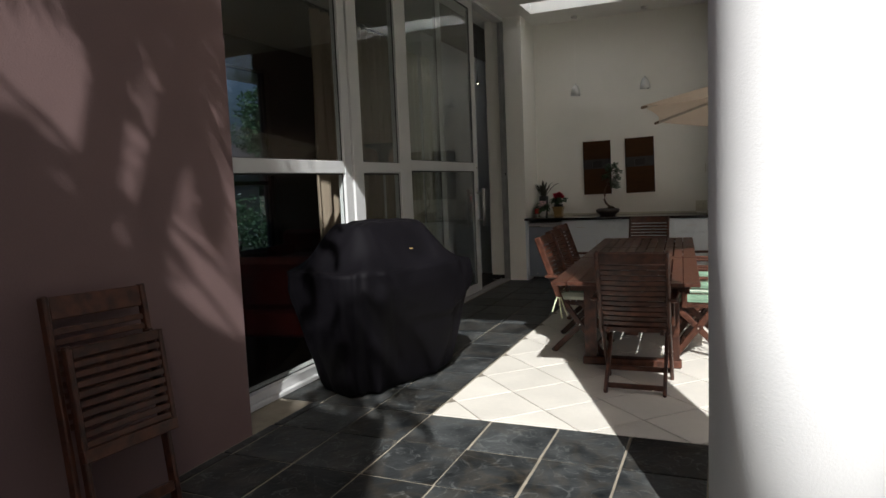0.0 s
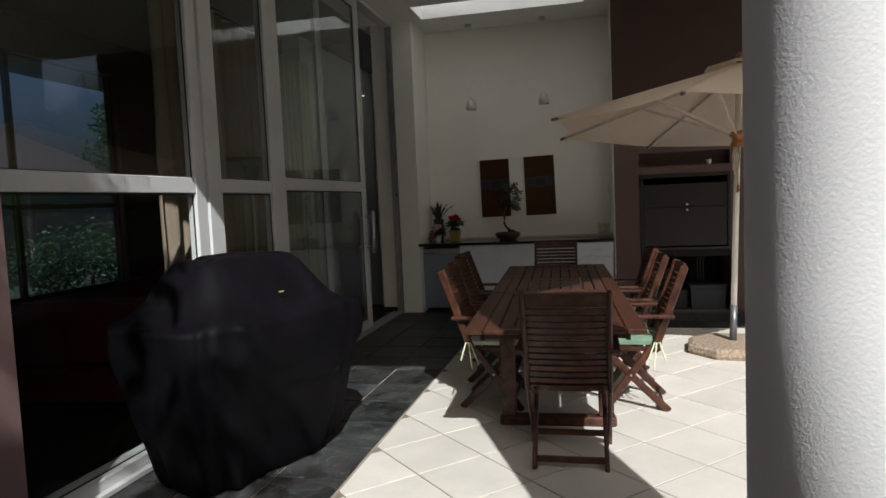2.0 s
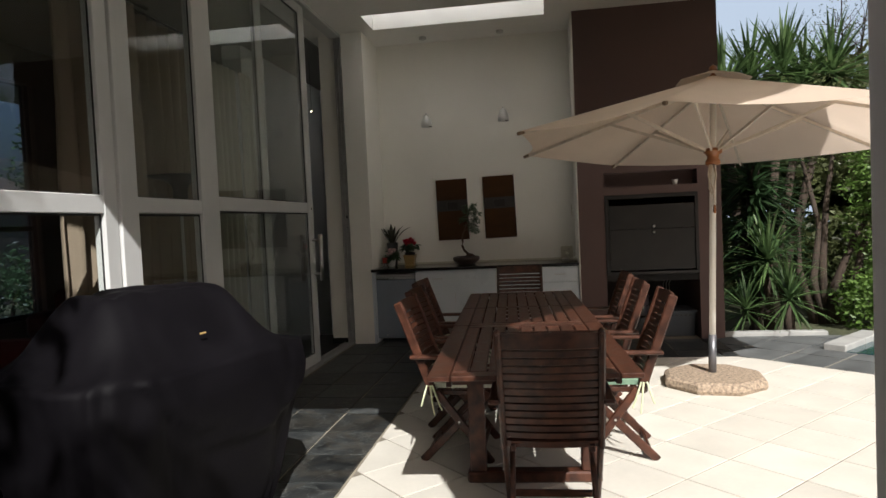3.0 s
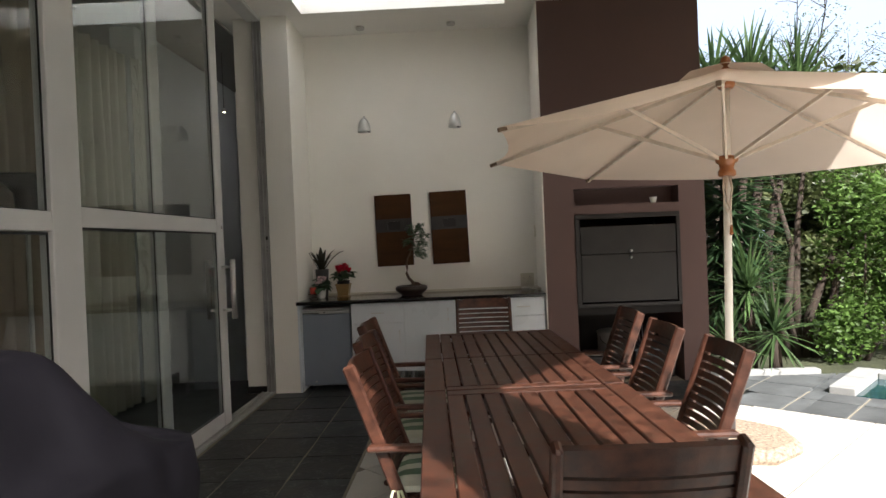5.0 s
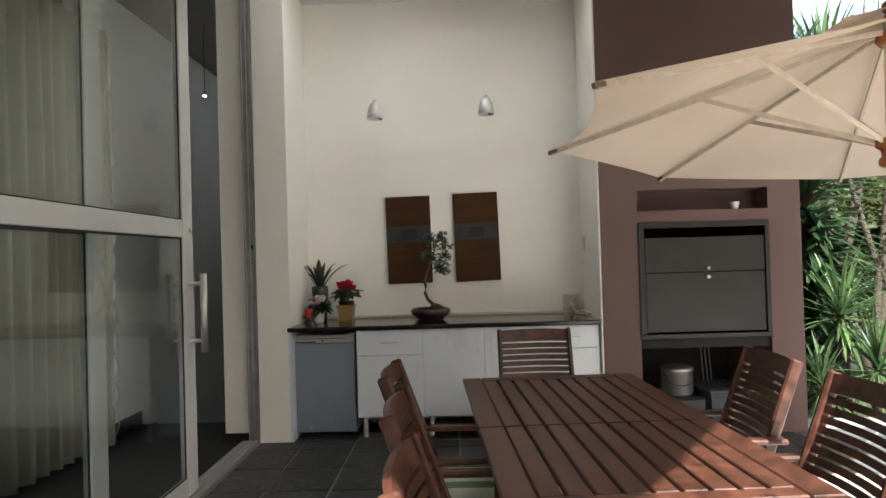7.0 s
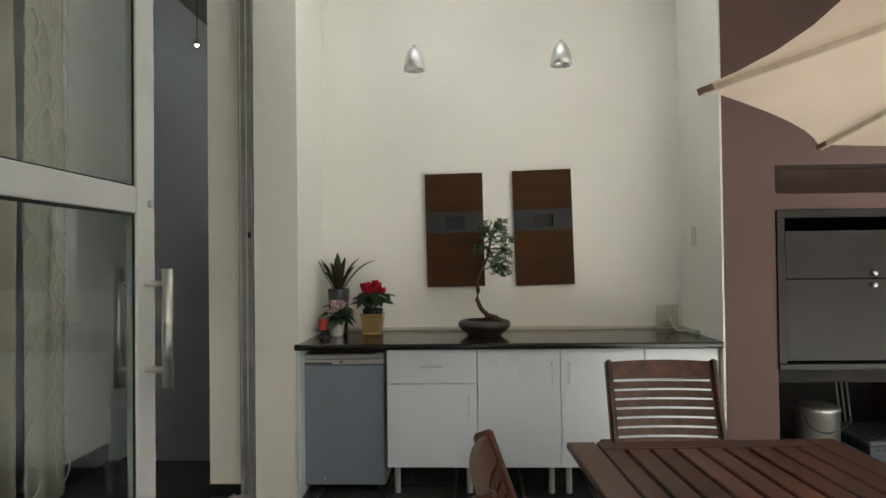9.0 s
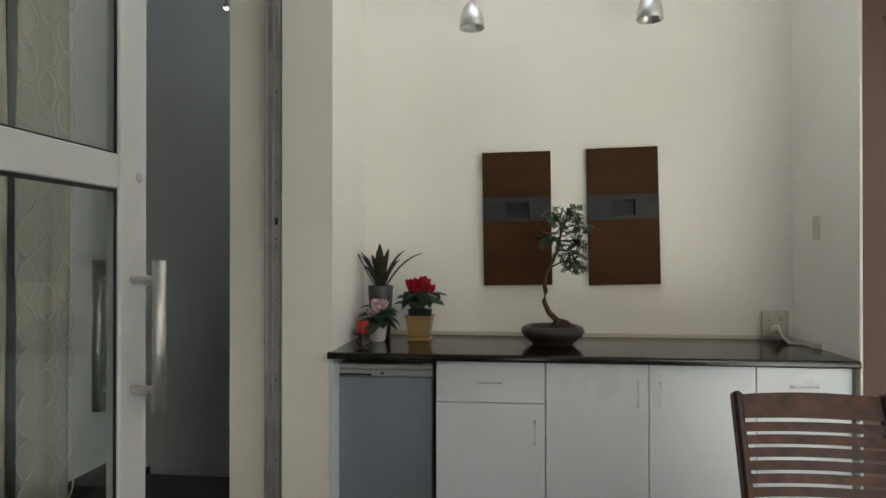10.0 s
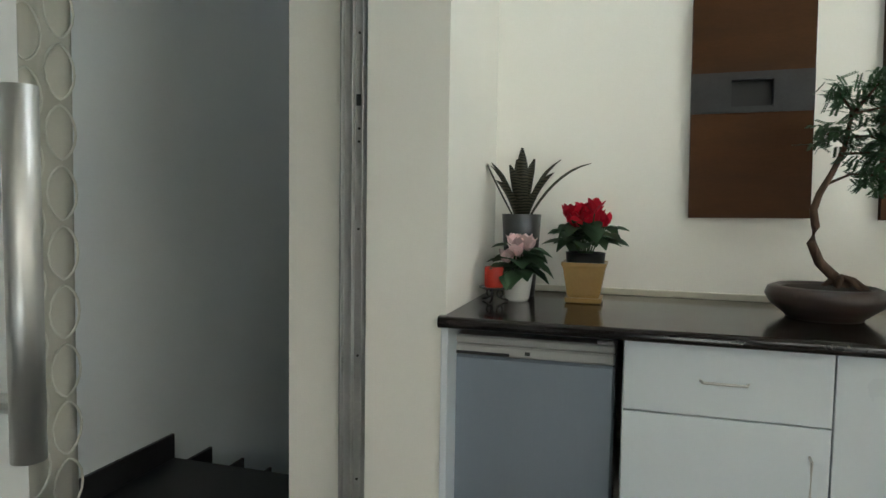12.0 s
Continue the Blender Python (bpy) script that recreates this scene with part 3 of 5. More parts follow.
# ---------- wall panels ----------
def art(x0, x1, z0, z1, lean, label):
    a = thing("wall_art", label, "wall art", pose((x0 + x1) / 2, BW - 0.006, (z0 + z1) / 2, 0, lean, 0), "pair of wall panels")
    w, h = (x1 - x0) / 2, (z1 - z0) / 2
    zb, zt = -0.018, 0.124
    part("panel", B((-w, -0.03, -h), (w, 0, zb)), ARTWOOD, a)
    part("panel", B((-w, -0.03, zt), (w, 0, h)), ARTWOOD, a)
    ra, rb, rc, rd_ = -0.066, 0.07, 0.004, 0.096
    for lo, hi in (((-w, -0.033, zb), (ra, 0, zt)), ((rb, -0.033, zb), (w, 0, zt)), ((ra, -0.033, zb), (rb, 0, rc)), ((ra, -0.033, rd_), (rb, 0, zt))):
        part("band", B(lo, hi), ARTDARK, a, "charcoal band round a square recess")
    # black back deepens the shade inside the recess by colour
    part("recess", B((ra, -0.006, rc), (rb, 0, rd_)), GASKET, a, "back of the square recess, its shade put into black")


art(-1.985, -1.59, 1.20, 1.975, -0.8, "tall brown lacquered wall panel with charcoal band")
art(-1.382, -0.985, 1.205, 1.99, -1.3, "tall brown lacquered wall panel with charcoal band")


# ---------- pendants ----------
SATIN = mat("satin_silver", (0.66, 0.66, 0.64), 0.32, 0.6, var=0.05, scale=6, bump=0.03)


def pendant(x, y, ztop):
    p = thing("pendant_lamp", "small frosted bell pendant lamp on a thin cable", "pendant lamp", pose(x, y, 0), "pendants over the counter")
    z = ztop
    part("shade", lathe(bmesh.new(), [(0.010, z), (0.026, z - 0.008), (0.042, z - 0.028), (0.056, z - 0.060), (0.065, z - 0.10), (0.070, z - 0.15), (0.067, z - 0.15), (0.061, z - 0.10), (0.051, z - 0.062), (0.037, z - 0.034), (0.006, z - 0.016)], 32), SATIN, p, "satin silver bell shade", True)
    part("cap", lathe(bmesh.new(), [(0.012, z - 0.003), (0.012, z + 0.012), (0.004, z + 0.02)], 16), STEEL, p, smooth=True)
    part("cable", tube(bmesh.new(), [(0, 0, z + 0.018), (0, 0, CZ - 0.03)], 0.0012, 6), WHITE_WALL, p)
    part("rose", lathe(bmesh.new(), [(0.045, CZ - 0.03), (0.045, CZ - 0.003), (0.02, CZ - 0.002)], 20), STEEL, p)
    part("bulb", lathe(bmesh.new(), [(0.006, z - 0.04), (0.018, z - 0.06), (0.022, z - 0.09), (0.012, z - 0.12), (0.003, z - 0.125)], 14), FRIDGE_TOP, p, smooth=True)


pendant(-2.035, 9.77, 2.78)
pendant(-1.078, 9.77, 2.79)
# ---------- table ----------
tb = thing("dining_table", "long slatted hardwood patio table with centre leaf", "table", pose(-0.796, 6.24, 0, 0, 0, 2.9))
TL, TW, TZ = 1.66, 0.475, 0.735


def plank(x0, x1, y0, y1, z0=TZ - 0.024, z1=TZ, name="slat"):
    part(name, B((x0, y0, z0), (x1, y1, z1), 0.004), WOOD, tb)


for s in (-1, 1):
    for a, b in ((-TL, -0.245), (-0.235, 0.60), (0.61, TL)):
        plank(min(s * TW, s * (TW - 0.10)), max(s * TW, s * (TW - 0.10)), a, b, name="side_rail")
iw = TW - 0.106
for a, b in ((-TL, -TL + 0.09), (-0.335, -0.245), (-0.235, -0.165), (TL - 0.09, TL)):
    plank(-iw, iw, a, b, name="end_rail")
n, gap = 9, 0.012
w = (2 * iw + gap) / n
for a, b in ((-TL + 0.094, -0.339), (-0.161, 0.60), (0.612, TL - 0.094)):
    for i in range(n):
        plank(-iw + i * w, -iw + (i + 1) * w - gap, a, b)
for s in (-1, 1):
    part("apron", B((s * 0.40 - 0.012, -1.45, TZ - 0.10), (s * 0.40 + 0.012, 1.45, TZ - 0.026)), WOOD, tb)
for y in (-1.40, 1.40):
    part("apron", B((-0.386, y - 0.012, TZ - 0.10), (0.386, y + 0.012, TZ - 0.026)), WOOD, tb)
for y in (-1.0, 1.0):
    for x in (-0.30, 0.30):
        part("leg", B((x - 0.045, y - 0.035, 0.06), (x + 0.045, y + 0.035, TZ - 0.026), 0.006), WOOD, tb)
    part("foot", B((-0.36, y - 0.045, 0.0), (0.36, y + 0.045, 0.06), 0.01), WOOD, tb)
part("stretcher", B((-0.05, -0.96, 0.22), (0.05, 0.96, 0.26), 0.005), WOOD, tb)

# ---------- umbrella ----------
um = thing("patio_umbrella", "open beige canvas market umbrella on a pole", "umbrella", pose(0.685, 7.315, 0, -2.5, 2.3, 0))
R, TZU, AP = 1.70, 2.005, 2.53
part("pole", rod(bmesh.new(), (0, 0, 0.40), (0, 0, 2.52), 0.026, seg=20), WPOLE, um, "cream painted pole", True)
part("pole_sleeve", rod(bmesh.new(), (0, 0, 0.06), (0, 0, 0.40), 0.031, seg=20), GREYMETAL, um, "grey metal sleeve", True)
part("collar", lathe(bmesh.new(), [(0.045, 1.80), (0.058, 1.81), (0.058, 1.835), (0.044, 1.855), (0.050, 1.885), (0.072, 1.90), (0.075, 1.93), (0.05, 1.94)], 24), ORANGEWOOD, um, "varnished turned wood collar", True)
part("top_hub", lathe(bmesh.new(), [(0.045, 2.40), (0.06, 2.42), (0.06, 2.455), (0.03, 2.47)], 20), ORANGEWOOD, um, smooth=True)
part("finial", lathe(bmesh.new(), [(0.012, 2.52), (0.030, 2.535), (0.012, 2.555), (0.034, 2.58), (0.030, 2.61), (0.005, 2.63)], 16), ORANGEWOOD, um, smooth=True)


def rib_at(k):
    a = radians(157.0 + 45 * k)
    return Vector((math.cos(a), math.sin(a), 0))


bm = bmesh.new()
rows = 8
grid = []
for i in range(rows + 1):
    f = i / rows
    ring = []
    for k in range(8):
        for j in range(6):
            g = j / 6
            d = rib_at(k).lerp(rib_at(k + 1), g)
            sag = 4 * g * (1 - g)
            r = R * max(f, 0.02) * (1 - 0.06 * sag * f)
            ring.append(bm.verts.new((d.x * r, d.y * r, AP + (TZU - AP) * f - 0.05 * sag * f * (1 - 0.55 * f))))
    grid.append(ring)
for a, b in zip(grid, grid[1:]):
    for k in range(48):
        bm.faces.new((a[k], a[(k + 1) % 48], b[(k + 1) % 48], b[k]))
part("canopy", bm, CANVAS, um, smooth=True)
bm = bmesh.new()
top = bm.verts.new((0, 0, AP + 0.055))
ring = [bm.verts.new((rib_at(k).x * 0.30, rib_at(k).y * 0.30, AP - 0.04 + 0.0)) for k in range(8)]
for k in range(8):
    bm.faces.new((top, ring[k], ring[(k + 1) % 8]))
part("vent_cap", bm, CANVAS, um)
for k in range(8):
    d = rib_at(k)
    rb = part("rib", bar(bmesh.new(), d * 0.05 + Vector((0, 0, AP - 0.075)), d * (R - 0.01) + Vector((0, 0, TZU - 0.018)), 0.018, 0.026, 0.002, (-d.y, d.x, 0)), PALEWOOD, um)
    part("strut", bar(bmesh.new(), d * 0.065 + Vector((0, 0, 1.92)), d * 0.86 + Vector((0, 0, AP - 0.075 + (TZU - AP + 0.057) * 0.5)), 0.016, 0.024, 0.002, (-d.y, d.x, 0)), PALEWOOD, rb)
    part("tip_pocket", bar(bmesh.new(), d * (R - 0.05) + Vector((0, 0, TZU - 0.002)), d * (R + 0.006) + Vector((0, 0, TZU - 0.018)), 0.024, 0.024, 0.003, (-d.y, d.x, 0)), POCKET, rb, "brown reinforced canvas pocket")
cord = part("cord", tube(bmesh.new(), [(-0.03, -0.035, 1.80), (-0.045, -0.05, 1.72), (-0.04, -0.055, 1.60), (-0.02, -0.05, 1.56), (0.0, -0.05, 1.60), (0.012, -0.05, 1.72), (0.0, -0.04, 1.80)], 0.009), PALEWOOD, um, "looped cord", True)
part("cord", tube(bmesh.new(), [(-0.02, -0.045, 1.80), (-0.03, -0.06, 1.70), (-0.025, -0.06, 1.62), (-0.005, -0.06, 1.58), (0.0, -0.06, 1.46)], 0.008), PALEWOOD, um, "looped cord", True)
part("toggle", lathe(bmesh.new(), [(0.006, 0), (0.012, 0.01), (0.010, 0.06), (0.006, 0.075)], 10, (0, -0.06, 1.40)), ORANGEWOOD, um, smooth=True)
bm = bmesh.new()
lathe(bm, [(0.40, 0.0), (0.415, 0.03), (0.405, 0.07), (0.37, 0.088), (0.05, 0.092)], 8)
solid("umbrella_base", bm, PEBBLE, "exposed aggregate concrete umbrella base on the tiles", "umbrella base", at=pose(0.69, 7.29, 0, 0, 0, 15))
# ---------- chairs ----------
def chair(at, cushion, label):
    c = thing("patio_chair", label, "chair", at, "chairs round the table")
    W = 0.215
    for s in (-1, 1):
        bm = bmesh.new()
        bar(bm, (s * W, -0.115, 0.40), (s * W, -0.313, 0.957), 0.026, 0.052, 0.008)
        part("stile", bm, WOOD, c)
        part("front_leg", bar(bmesh.new(), (s * W, -0.10, 0.425), (s * W, 0.215, 0.0), 0.024, 0.048, 0.006), WOOD, c)
        part("rear_leg", bar(bmesh.new(), (s * (W - 0.028), 0.21, 0.415), (s * (W - 0.028), -0.205, 0.0), 0.024, 0.048, 0.006), WOOD, c)
        part("armrest", B((s * (W + 0.028) - 0.027, -0.245, 0.625), (s * (W + 0.028) + 0.027, 0.20, 0.648), 0.008), WOOD, c)
        part("arm_post", bar(bmesh.new(), (s * (W + 0.012), 0.13, 0.40), (s * (W + 0.012), 0.13, 0.625), 0.022, 0.042, 0.005, (1, 0, 0)), WOOD, c)
        part("bolt", rod(bmesh.new(), (s * W - 0.02, 0.03, 0.245), (s * W + 0.016, 0.03, 0.245), 0.007, seg=8), STEEL, c)
    # curved top rail and slats
    d = Vector((0, -0.198, 0.557))
    o = Vector((0, -0.115, 0.40))

    def across(name, f0, f1, t, arch=0.0):
        bm = bmesh.new()
        n = 8
        cols = []
        for i in range(n + 1):
            u = i / n * 2 - 1
            x = u * (W - 0.012)
            bow = -0.022 * (1 - u * u)
            vs = []
            for f, e in ((f0, 0), (f1, arch * (1 - u * u))):
                p = o + d * f + Vector((x, bow, e))
                q = Vector((0, 0.94, 0.334)) * t / 2
                vs += [bm.verts.new(p - q), bm.verts.new(p + q)]
            cols.append((vs[0], vs[1], vs[3], vs[2]))
        for a, b in zip(cols, cols[1:]):
            for k in range(4):
                bm.faces.new((a[k], a[(k + 1) % 4], b[(k + 1) % 4], b[k]))
        bm.faces.new(cols[0]), bm.faces.new(cols[-1])
        part(name, bm, WOOD, c)

    across("top_rail", 0.865, 0.985, 0.02, 0.005)
    ns = 12
    for i in range(ns):
        f = 0.10 + i * 0.76 / ns
        across("slat", f, f + 0.047, 0.014)
    across("bottom_rail", 0.02, 0.075, 0.02)
    for s in (-1, 1):
        part("seat_rail", B((s * 0.172 - 0.012, -0.16, 0.395), (s * 0.172 + 0.012, 0.25, 0.425), 0.004), WOOD, c)
    for i in range(8):
        y = -0.15 + i * 0.05
        part("seat_slat", B((-0.182, y, 0.4255), (0.182, y + 0.036, 0.439), 0.003), WOOD, c)
    part("stretcher", bar(bmesh.new(), (-0.185, -0.165, 0.045), (0.185, -0.165, 0.045), 0.018, 0.034, 0.003, (0, 1, 0)), WOOD, c)
    part("stretcher", bar(bmesh.new(), (-0.203, 0.16, 0.075), (0.203, 0.16, 0.075), 0.018, 0.034, 0.003, (0, 1, 0)), WOOD, c)
    return c


def cushion(at):
    q = thing("seat_cushion", "green and white striped seat cushion tied to chair", "cushion", at, "cushions on the chairs")
    for i in range(6):
        x0 = -0.19 + i * 0.38 / 6
        bm = bmesh.new()
        n = 8
        rows = []
        for j in range(n + 1):
            y = -0.17 + j * 0.40 / n
            row = []
            for k in range(4):
                x = x0 + k * 0.38 / 18
                ex, ey = 1 - (abs(x) / 0.20) ** 4, 1 - (abs(y - 0.03) / 0.215) ** 4
                z = 0.445 + 0.05 * max(0.1, min(ex, ey)) ** 0.5
                row.append((x, y, z))
            rows.append(row)
        top = [[bm.verts.new(p) for p in r] for r in rows]
        bot = [[bm.verts.new((p[0], p[1], 0.4405)) for p in r] for r in rows]
        for j in range(n):
            for k in range(3):
                bm.faces.new((top[j][k], top[j][k + 1], top[j + 1][k + 1], top[j + 1][k]))
                bm.faces.new((bot[j][k], bot[j][k + 1], bot[j + 1][k + 1], bot[j + 1][k]))
            for k in (0, 3):
                bm.faces.new((top[j][k], top[j + 1][k], bot[j + 1][k], bot[j][k]))
        for j in (0, n):
            for k in range(3):
                bm.faces.new((top[j][k], top[j][k + 1], bot[j][k + 1], bot[j][k]))
        part("stripe", bm, GREENCUSH if i % 2 == 0 else PALECUSH, q, smooth=False)
    for s in (-1, 1):
        for dx, dz, f in ((0.03, -0.16, 0.02), (0.05, -0.10, -0.03), (0.02, -0.13, 0.05)):
            p = [(s * 0.20, -0.13, 0.45), (s * (0.235), -0.14 + f * 0.4, 0.455 + 0.01), (s * (0.24 + dx * 0.5), -0.14 + f, 0.45 + dz * 0.5), (s * (0.235 + dx * 0.6), -0.14 + f * 1.5, 0.45 + dz)]
            part("tie", tube(bmesh.new(), p, 0.006, 5), RIBBON, q, "pale green tie ribbon")
    return q


SPOTS = [
    (-0.645, 4.74, 1.0, 0, "slatted hardwood armchair at the near table head"),
    (-0.90, 7.99, 180, 0, "slatted hardwood armchair at the far table head"),
    (-0.245, 5.75, 89, 1, "slatted hardwood folding armchair with striped cushion"),
    (-0.295, 6.42, 91, 1, "slatted hardwood folding armchair with striped cushion"),
    (-0.30, 7.12, 90, 1, "slatted hardwood folding armchair with striped cushion"),
    (-1.205, 5.70, -91, 1, "slatted hardwood folding armchair with striped cushion"),
    (-1.275, 6.33, -91, 1, "slatted hardwood folding armchair with striped cushion"),
    (-1.355, 6.96, -91, 1, "slatted hardwood folding armchair with striped cushion"),
]
first = cush = None
for x, y, a, soft, lab in SPOTS:
    m = pose(x, y, 0.0, 0, 0, a)
    if first is None:
        first = chair(m, soft, lab)
    else:
        tagged(copy_thing(first, m), lab)
    if soft:
        cush = cushion(m) if cush is None else (copy_thing(cush, m), cush)[1]


# ---------- folded chair against the mauve wall ----------
fc = thing("folded_chair", "folded slatted hardwood chair leaning on mauve wall", "chair", pose(-2.43, 2.16, 0.0, 0, -9.5, 0) @ pose(0, 0, 0, -2.5, 0, 0))
for s in (-1, 1):
    part("stile", B((-0.022, s * 0.235 - 0.013, 0.0), (0.022, s * 0.235 + 0.013, 1.05), 0.006), WOOD, fc)
    part("leg", B((0.026, s * 0.205 - 0.012, 0.0), (0.062, s * 0.205 + 0.012, 0.84), 0.005), WOOD, fc)
part("top_rail", B((-0.012, -0.22, 0.95), (0.012, 0.22, 1.045), 0.005), WOOD, fc)
for i in range(10):
    z = 0.915 - i * 0.043
    part("slat", B((-0.007, -0.22, z - 0.027), (0.007, 0.22, z), 0.003), WOOD, fc)
for s in (-1, 1):
    part("seat_rail", B((0.066, s * 0.225 - 0.012, 0.42), (0.092, s * 0.225 + 0.012, 0.83), 0.004), WOOD, fc)
part("seat_edge", B((0.07, -0.212, 0.785), (0.09, 0.212, 0.83), 0.004), WOOD, fc)
part("seat_edge", B((0.068, -0.236, 0.37), (0.094, 0.236, 0.425), 0.004), WOOD, fc)
for i in range(9):
    z = 0.775 - i * 0.040
    part("seat_slat", B((0.072, -0.212, z - 0.028), (0.086, 0.212, z), 0.003), WOOD, fc)
part("stretcher", B((0.03, -0.193, 0.10), (0.055, 0.193, 0.145), 0.004), WOOD, fc)

# ---------- covered barbecue ----------
gr = thing("covered_barbecue", "gas barbecue under a black vinyl cover", "barbecue", pose(-2.44, 4.48, 0, 0, 0, -18))
bm = bmesh.new()
NT, LX, LY = 168, 0.42, 0.65
out = []


def sup(a, lx, ly, e=0.42):
    c, s = math.cos(a), math.sin(a)
    return Vector((math.copysign(abs(c) ** e, c) * lx, math.copysign(abs(s) ** e, s) * ly, 0))


for i in range(41):
    f = i / 40
    ring = []
    for k in range(NT):
        a = k * math.tau / NT
        flare = 0.56 + 0.44 * min(1, f * 1.15) ** 0.7
        far = max(0.0, math.sin(a))
        fold = 0.012 * (1 - 0.8 * f) * math.sin(a * 9 + 1.5 * math.sin(a * 3)) + 0.05 * (1 - f) ** 0.5 * noise.noise((math.cos(a) * 1.7 + 3, math.sin(a) * 1.7, f * 1.6)) + 0.02 * noise.noise((math.cos(a) * 5, math.sin(a) * 5, f * 3.0))
        p = sup(a, LX * flare + fold, LY * (flare * (0.5 + 0.35 * far) + 0.5 - 0.35 * far) + fold)
        p.x += 0.05 * (1 - f)
        p.z = 0.02 + 0.84 * f + (0.012 * math.sin(a * 5) + 0.07 * far * far) * (1 - f) ** 2
        # swag hanging over the long side, and creases running down the short one
        if math.cos(a) > 0.1:
            u = p.z - (0.46 + 1.15 * (p.y - 0.16) ** 2)
            p.x += 0.030 * max(0.0, min(1.0, u / 0.035)) * (1 - max(0.0, min(1.0, u / 0.42))) * min(1.0, (math.cos(a) - 0.1) * 3)
        c = p.y - (-0.34 + 0.25 * (0.86 - p.z))
        p.x -= 0.018 * math.exp(-(c / 0.022) ** 2) * max(0.0, math.cos(a))
        ring.append(bm.verts.new(p))
    out.append(ring)
for j in range(1, 27):
    s = 1 - j / 27
    ring = []
    for k in range(NT):
        a = k * math.tau / NT
        p = sup(a, LX * s, LY * s, 0.42 + 0.5 * (1 - s))
        hy = max(0, min(1, (0.57 - abs(p.y + 0.03)) / 0.30))
        hx = max(0, min(1, (0.43 - abs(p.x - 0.0)) / 0.32))
        h = (hy * hy * (3 - 2 * hy)) * (hx * hx * (3 - 2 * hx))
        p.z = 0.87 + 0.018 * (1 - s) + 0.30 * h - 0.022 * math.exp(-((p.y + 0.26 + 0.25 * p.x) / 0.022) ** 2) * (1 - s) + 0.03 * noise.noise((p.x * 4, p.y * 4, 1.0)) + 0.012 * noise.noise((p.x * 11, p.y * 9, 3.0))
        ring.append(bm.verts.new(p))
    out.append(ring)
for a, b in zip(out, out[1:]):
    for k in range(NT):
        bm.faces.new((a[k], a[(k + 1) % NT], b[(k + 1) % NT], b[k]))
bm.faces.new(out[-1]), bm.faces.new(out[0][::-1])
part("cover", bm, COVER, gr, smooth=True)
part("tag", B((0.0, 0.0, 0.0), (0.004, 0.034, 0.009), 0.001), TANPOT, gr, "small pale woven tag", at=pose(0.345, -0.05, 0.985, 0, -45, 0))
for sx in (-0.14, 0.18):
    for sy in (-0.42, 0.30):
        part("caster", rod(bmesh.new(), (sx - 0.012, sy, 0.03), (sx + 0.012, sy, 0.03), 0.03), DARKMETAL, gr)

# ---------- hearth ----------
hs = thing("hearth_screen", "grey steel hearth screen with two sliding leaves", "fireplace screen", pose(0, 0, 0))
part("frame", B((ox0, 9.286, 1.60), (ox1, 9.33, 1.645), 0.003), SCREEN, hs)
for a, b in ((ox0, ox0 + 0.045), (ox1 - 0.035, ox1)):
    part("frame", B((a, 9.286, 0.775), (b, 9.33, 1.60), 0.003), SCREEN, hs)
part("frame", B((ox0, 9.28, 0.74), (ox1, 9.34, 0.775), 0.003), SCREEN, hs)
for z0, z1, y in ((1.255, 1.525, 9.296), (0.79, 1.25, 9.30)):
    d = part("leaf", B((ox0 + 0.05, y, z0), (ox1 - 0.04, y + 0.012, z1), 0.002), SCREEN, hs)
    zz = 1.28 if z0 > 1 else 1.215
    part("knob", lathe(bmesh.new(), [(0.006, 0), (0.006, 0.012), (0.014, 0.016), (0.015, 0.024), (0.008, 0.03)], 14), STEEL, d, "small steel knob", True, at=pose(0.58, y, zz, 90, 0, 0))
bm = bmesh.new()
for lo, hi in (((ox0 + 0.002, 9.34, 0.66), (ox1 - 0.002, 10.14, 0.735)), ((ox0 + 0.002, 10.12, 0.735), (ox1 - 0.002, 10.148, 1.64)), ((ox0 + 0.002, 10.12, 0.001), (ox1 - 0.002, 10.148, 0.66))):
    box(bm, lo, hi)
solid("hearth_lining", bm, SOOT, "sooty dark hearth slab and lining", "hearth", "structure")
cr = thing("storage_crate", "grey plastic lidded storage crate under the hearth", "crate", pose(0.82, 9.66, 0, 0, 0, 4))
bm = bmesh.new()
lathe(bm, [(0.27, 0.0), (0.29, 0.26), (0.285, 0.27)], 4)
part("body", bm, CRATE, cr, at=pose(0, 0, 0, 0, 0, 45) @ Matrix.Diagonal((1, 1, 1, 1)))
part("lid", B((-0.225, -0.225, 0.27), (0.225, 0.225, 0.30), 0.008), CRATE, cr)
for i in range(6):
    part("lid_rib", B((-0.18 + i * 0.065, -0.17, 0.30), (-0.165 + i * 0.065, 0.17, 0.309), 0.002), CRATE, cr)
for i in range(7):
    part("slot", B((-0.17 + i * 0.05, -0.2075, 0.235), (-0.145 + i * 0.05, -0.2, 0.252)), DARKMETAL, cr)
pt = thing("steel_pot", "steel lidded pot with wire handle under the hearth", "pot", pose(0.42, 9.62, 0.0))
solid("cooler_box", B((0.16, 9.45, 0.0), (0.60, 9.85, 0.24), 0.02), BLACKPOT, "low black box under the hearth", "box")
pt.location.z = 0.24
part("body", lathe(bmesh.new(), [(0.11, 0), (0.125, 0.02), (0.125, 0.20), (0.13, 0.205), (0.12, 0.205)], 28), STEEL, pt, smooth=True)
part("lid", lathe(bmesh.new(), [(0.132, 0.206), (0.132, 0.22), (0.10, 0.235), (0.02, 0.245)], 28), STEEL, pt, smooth=True)
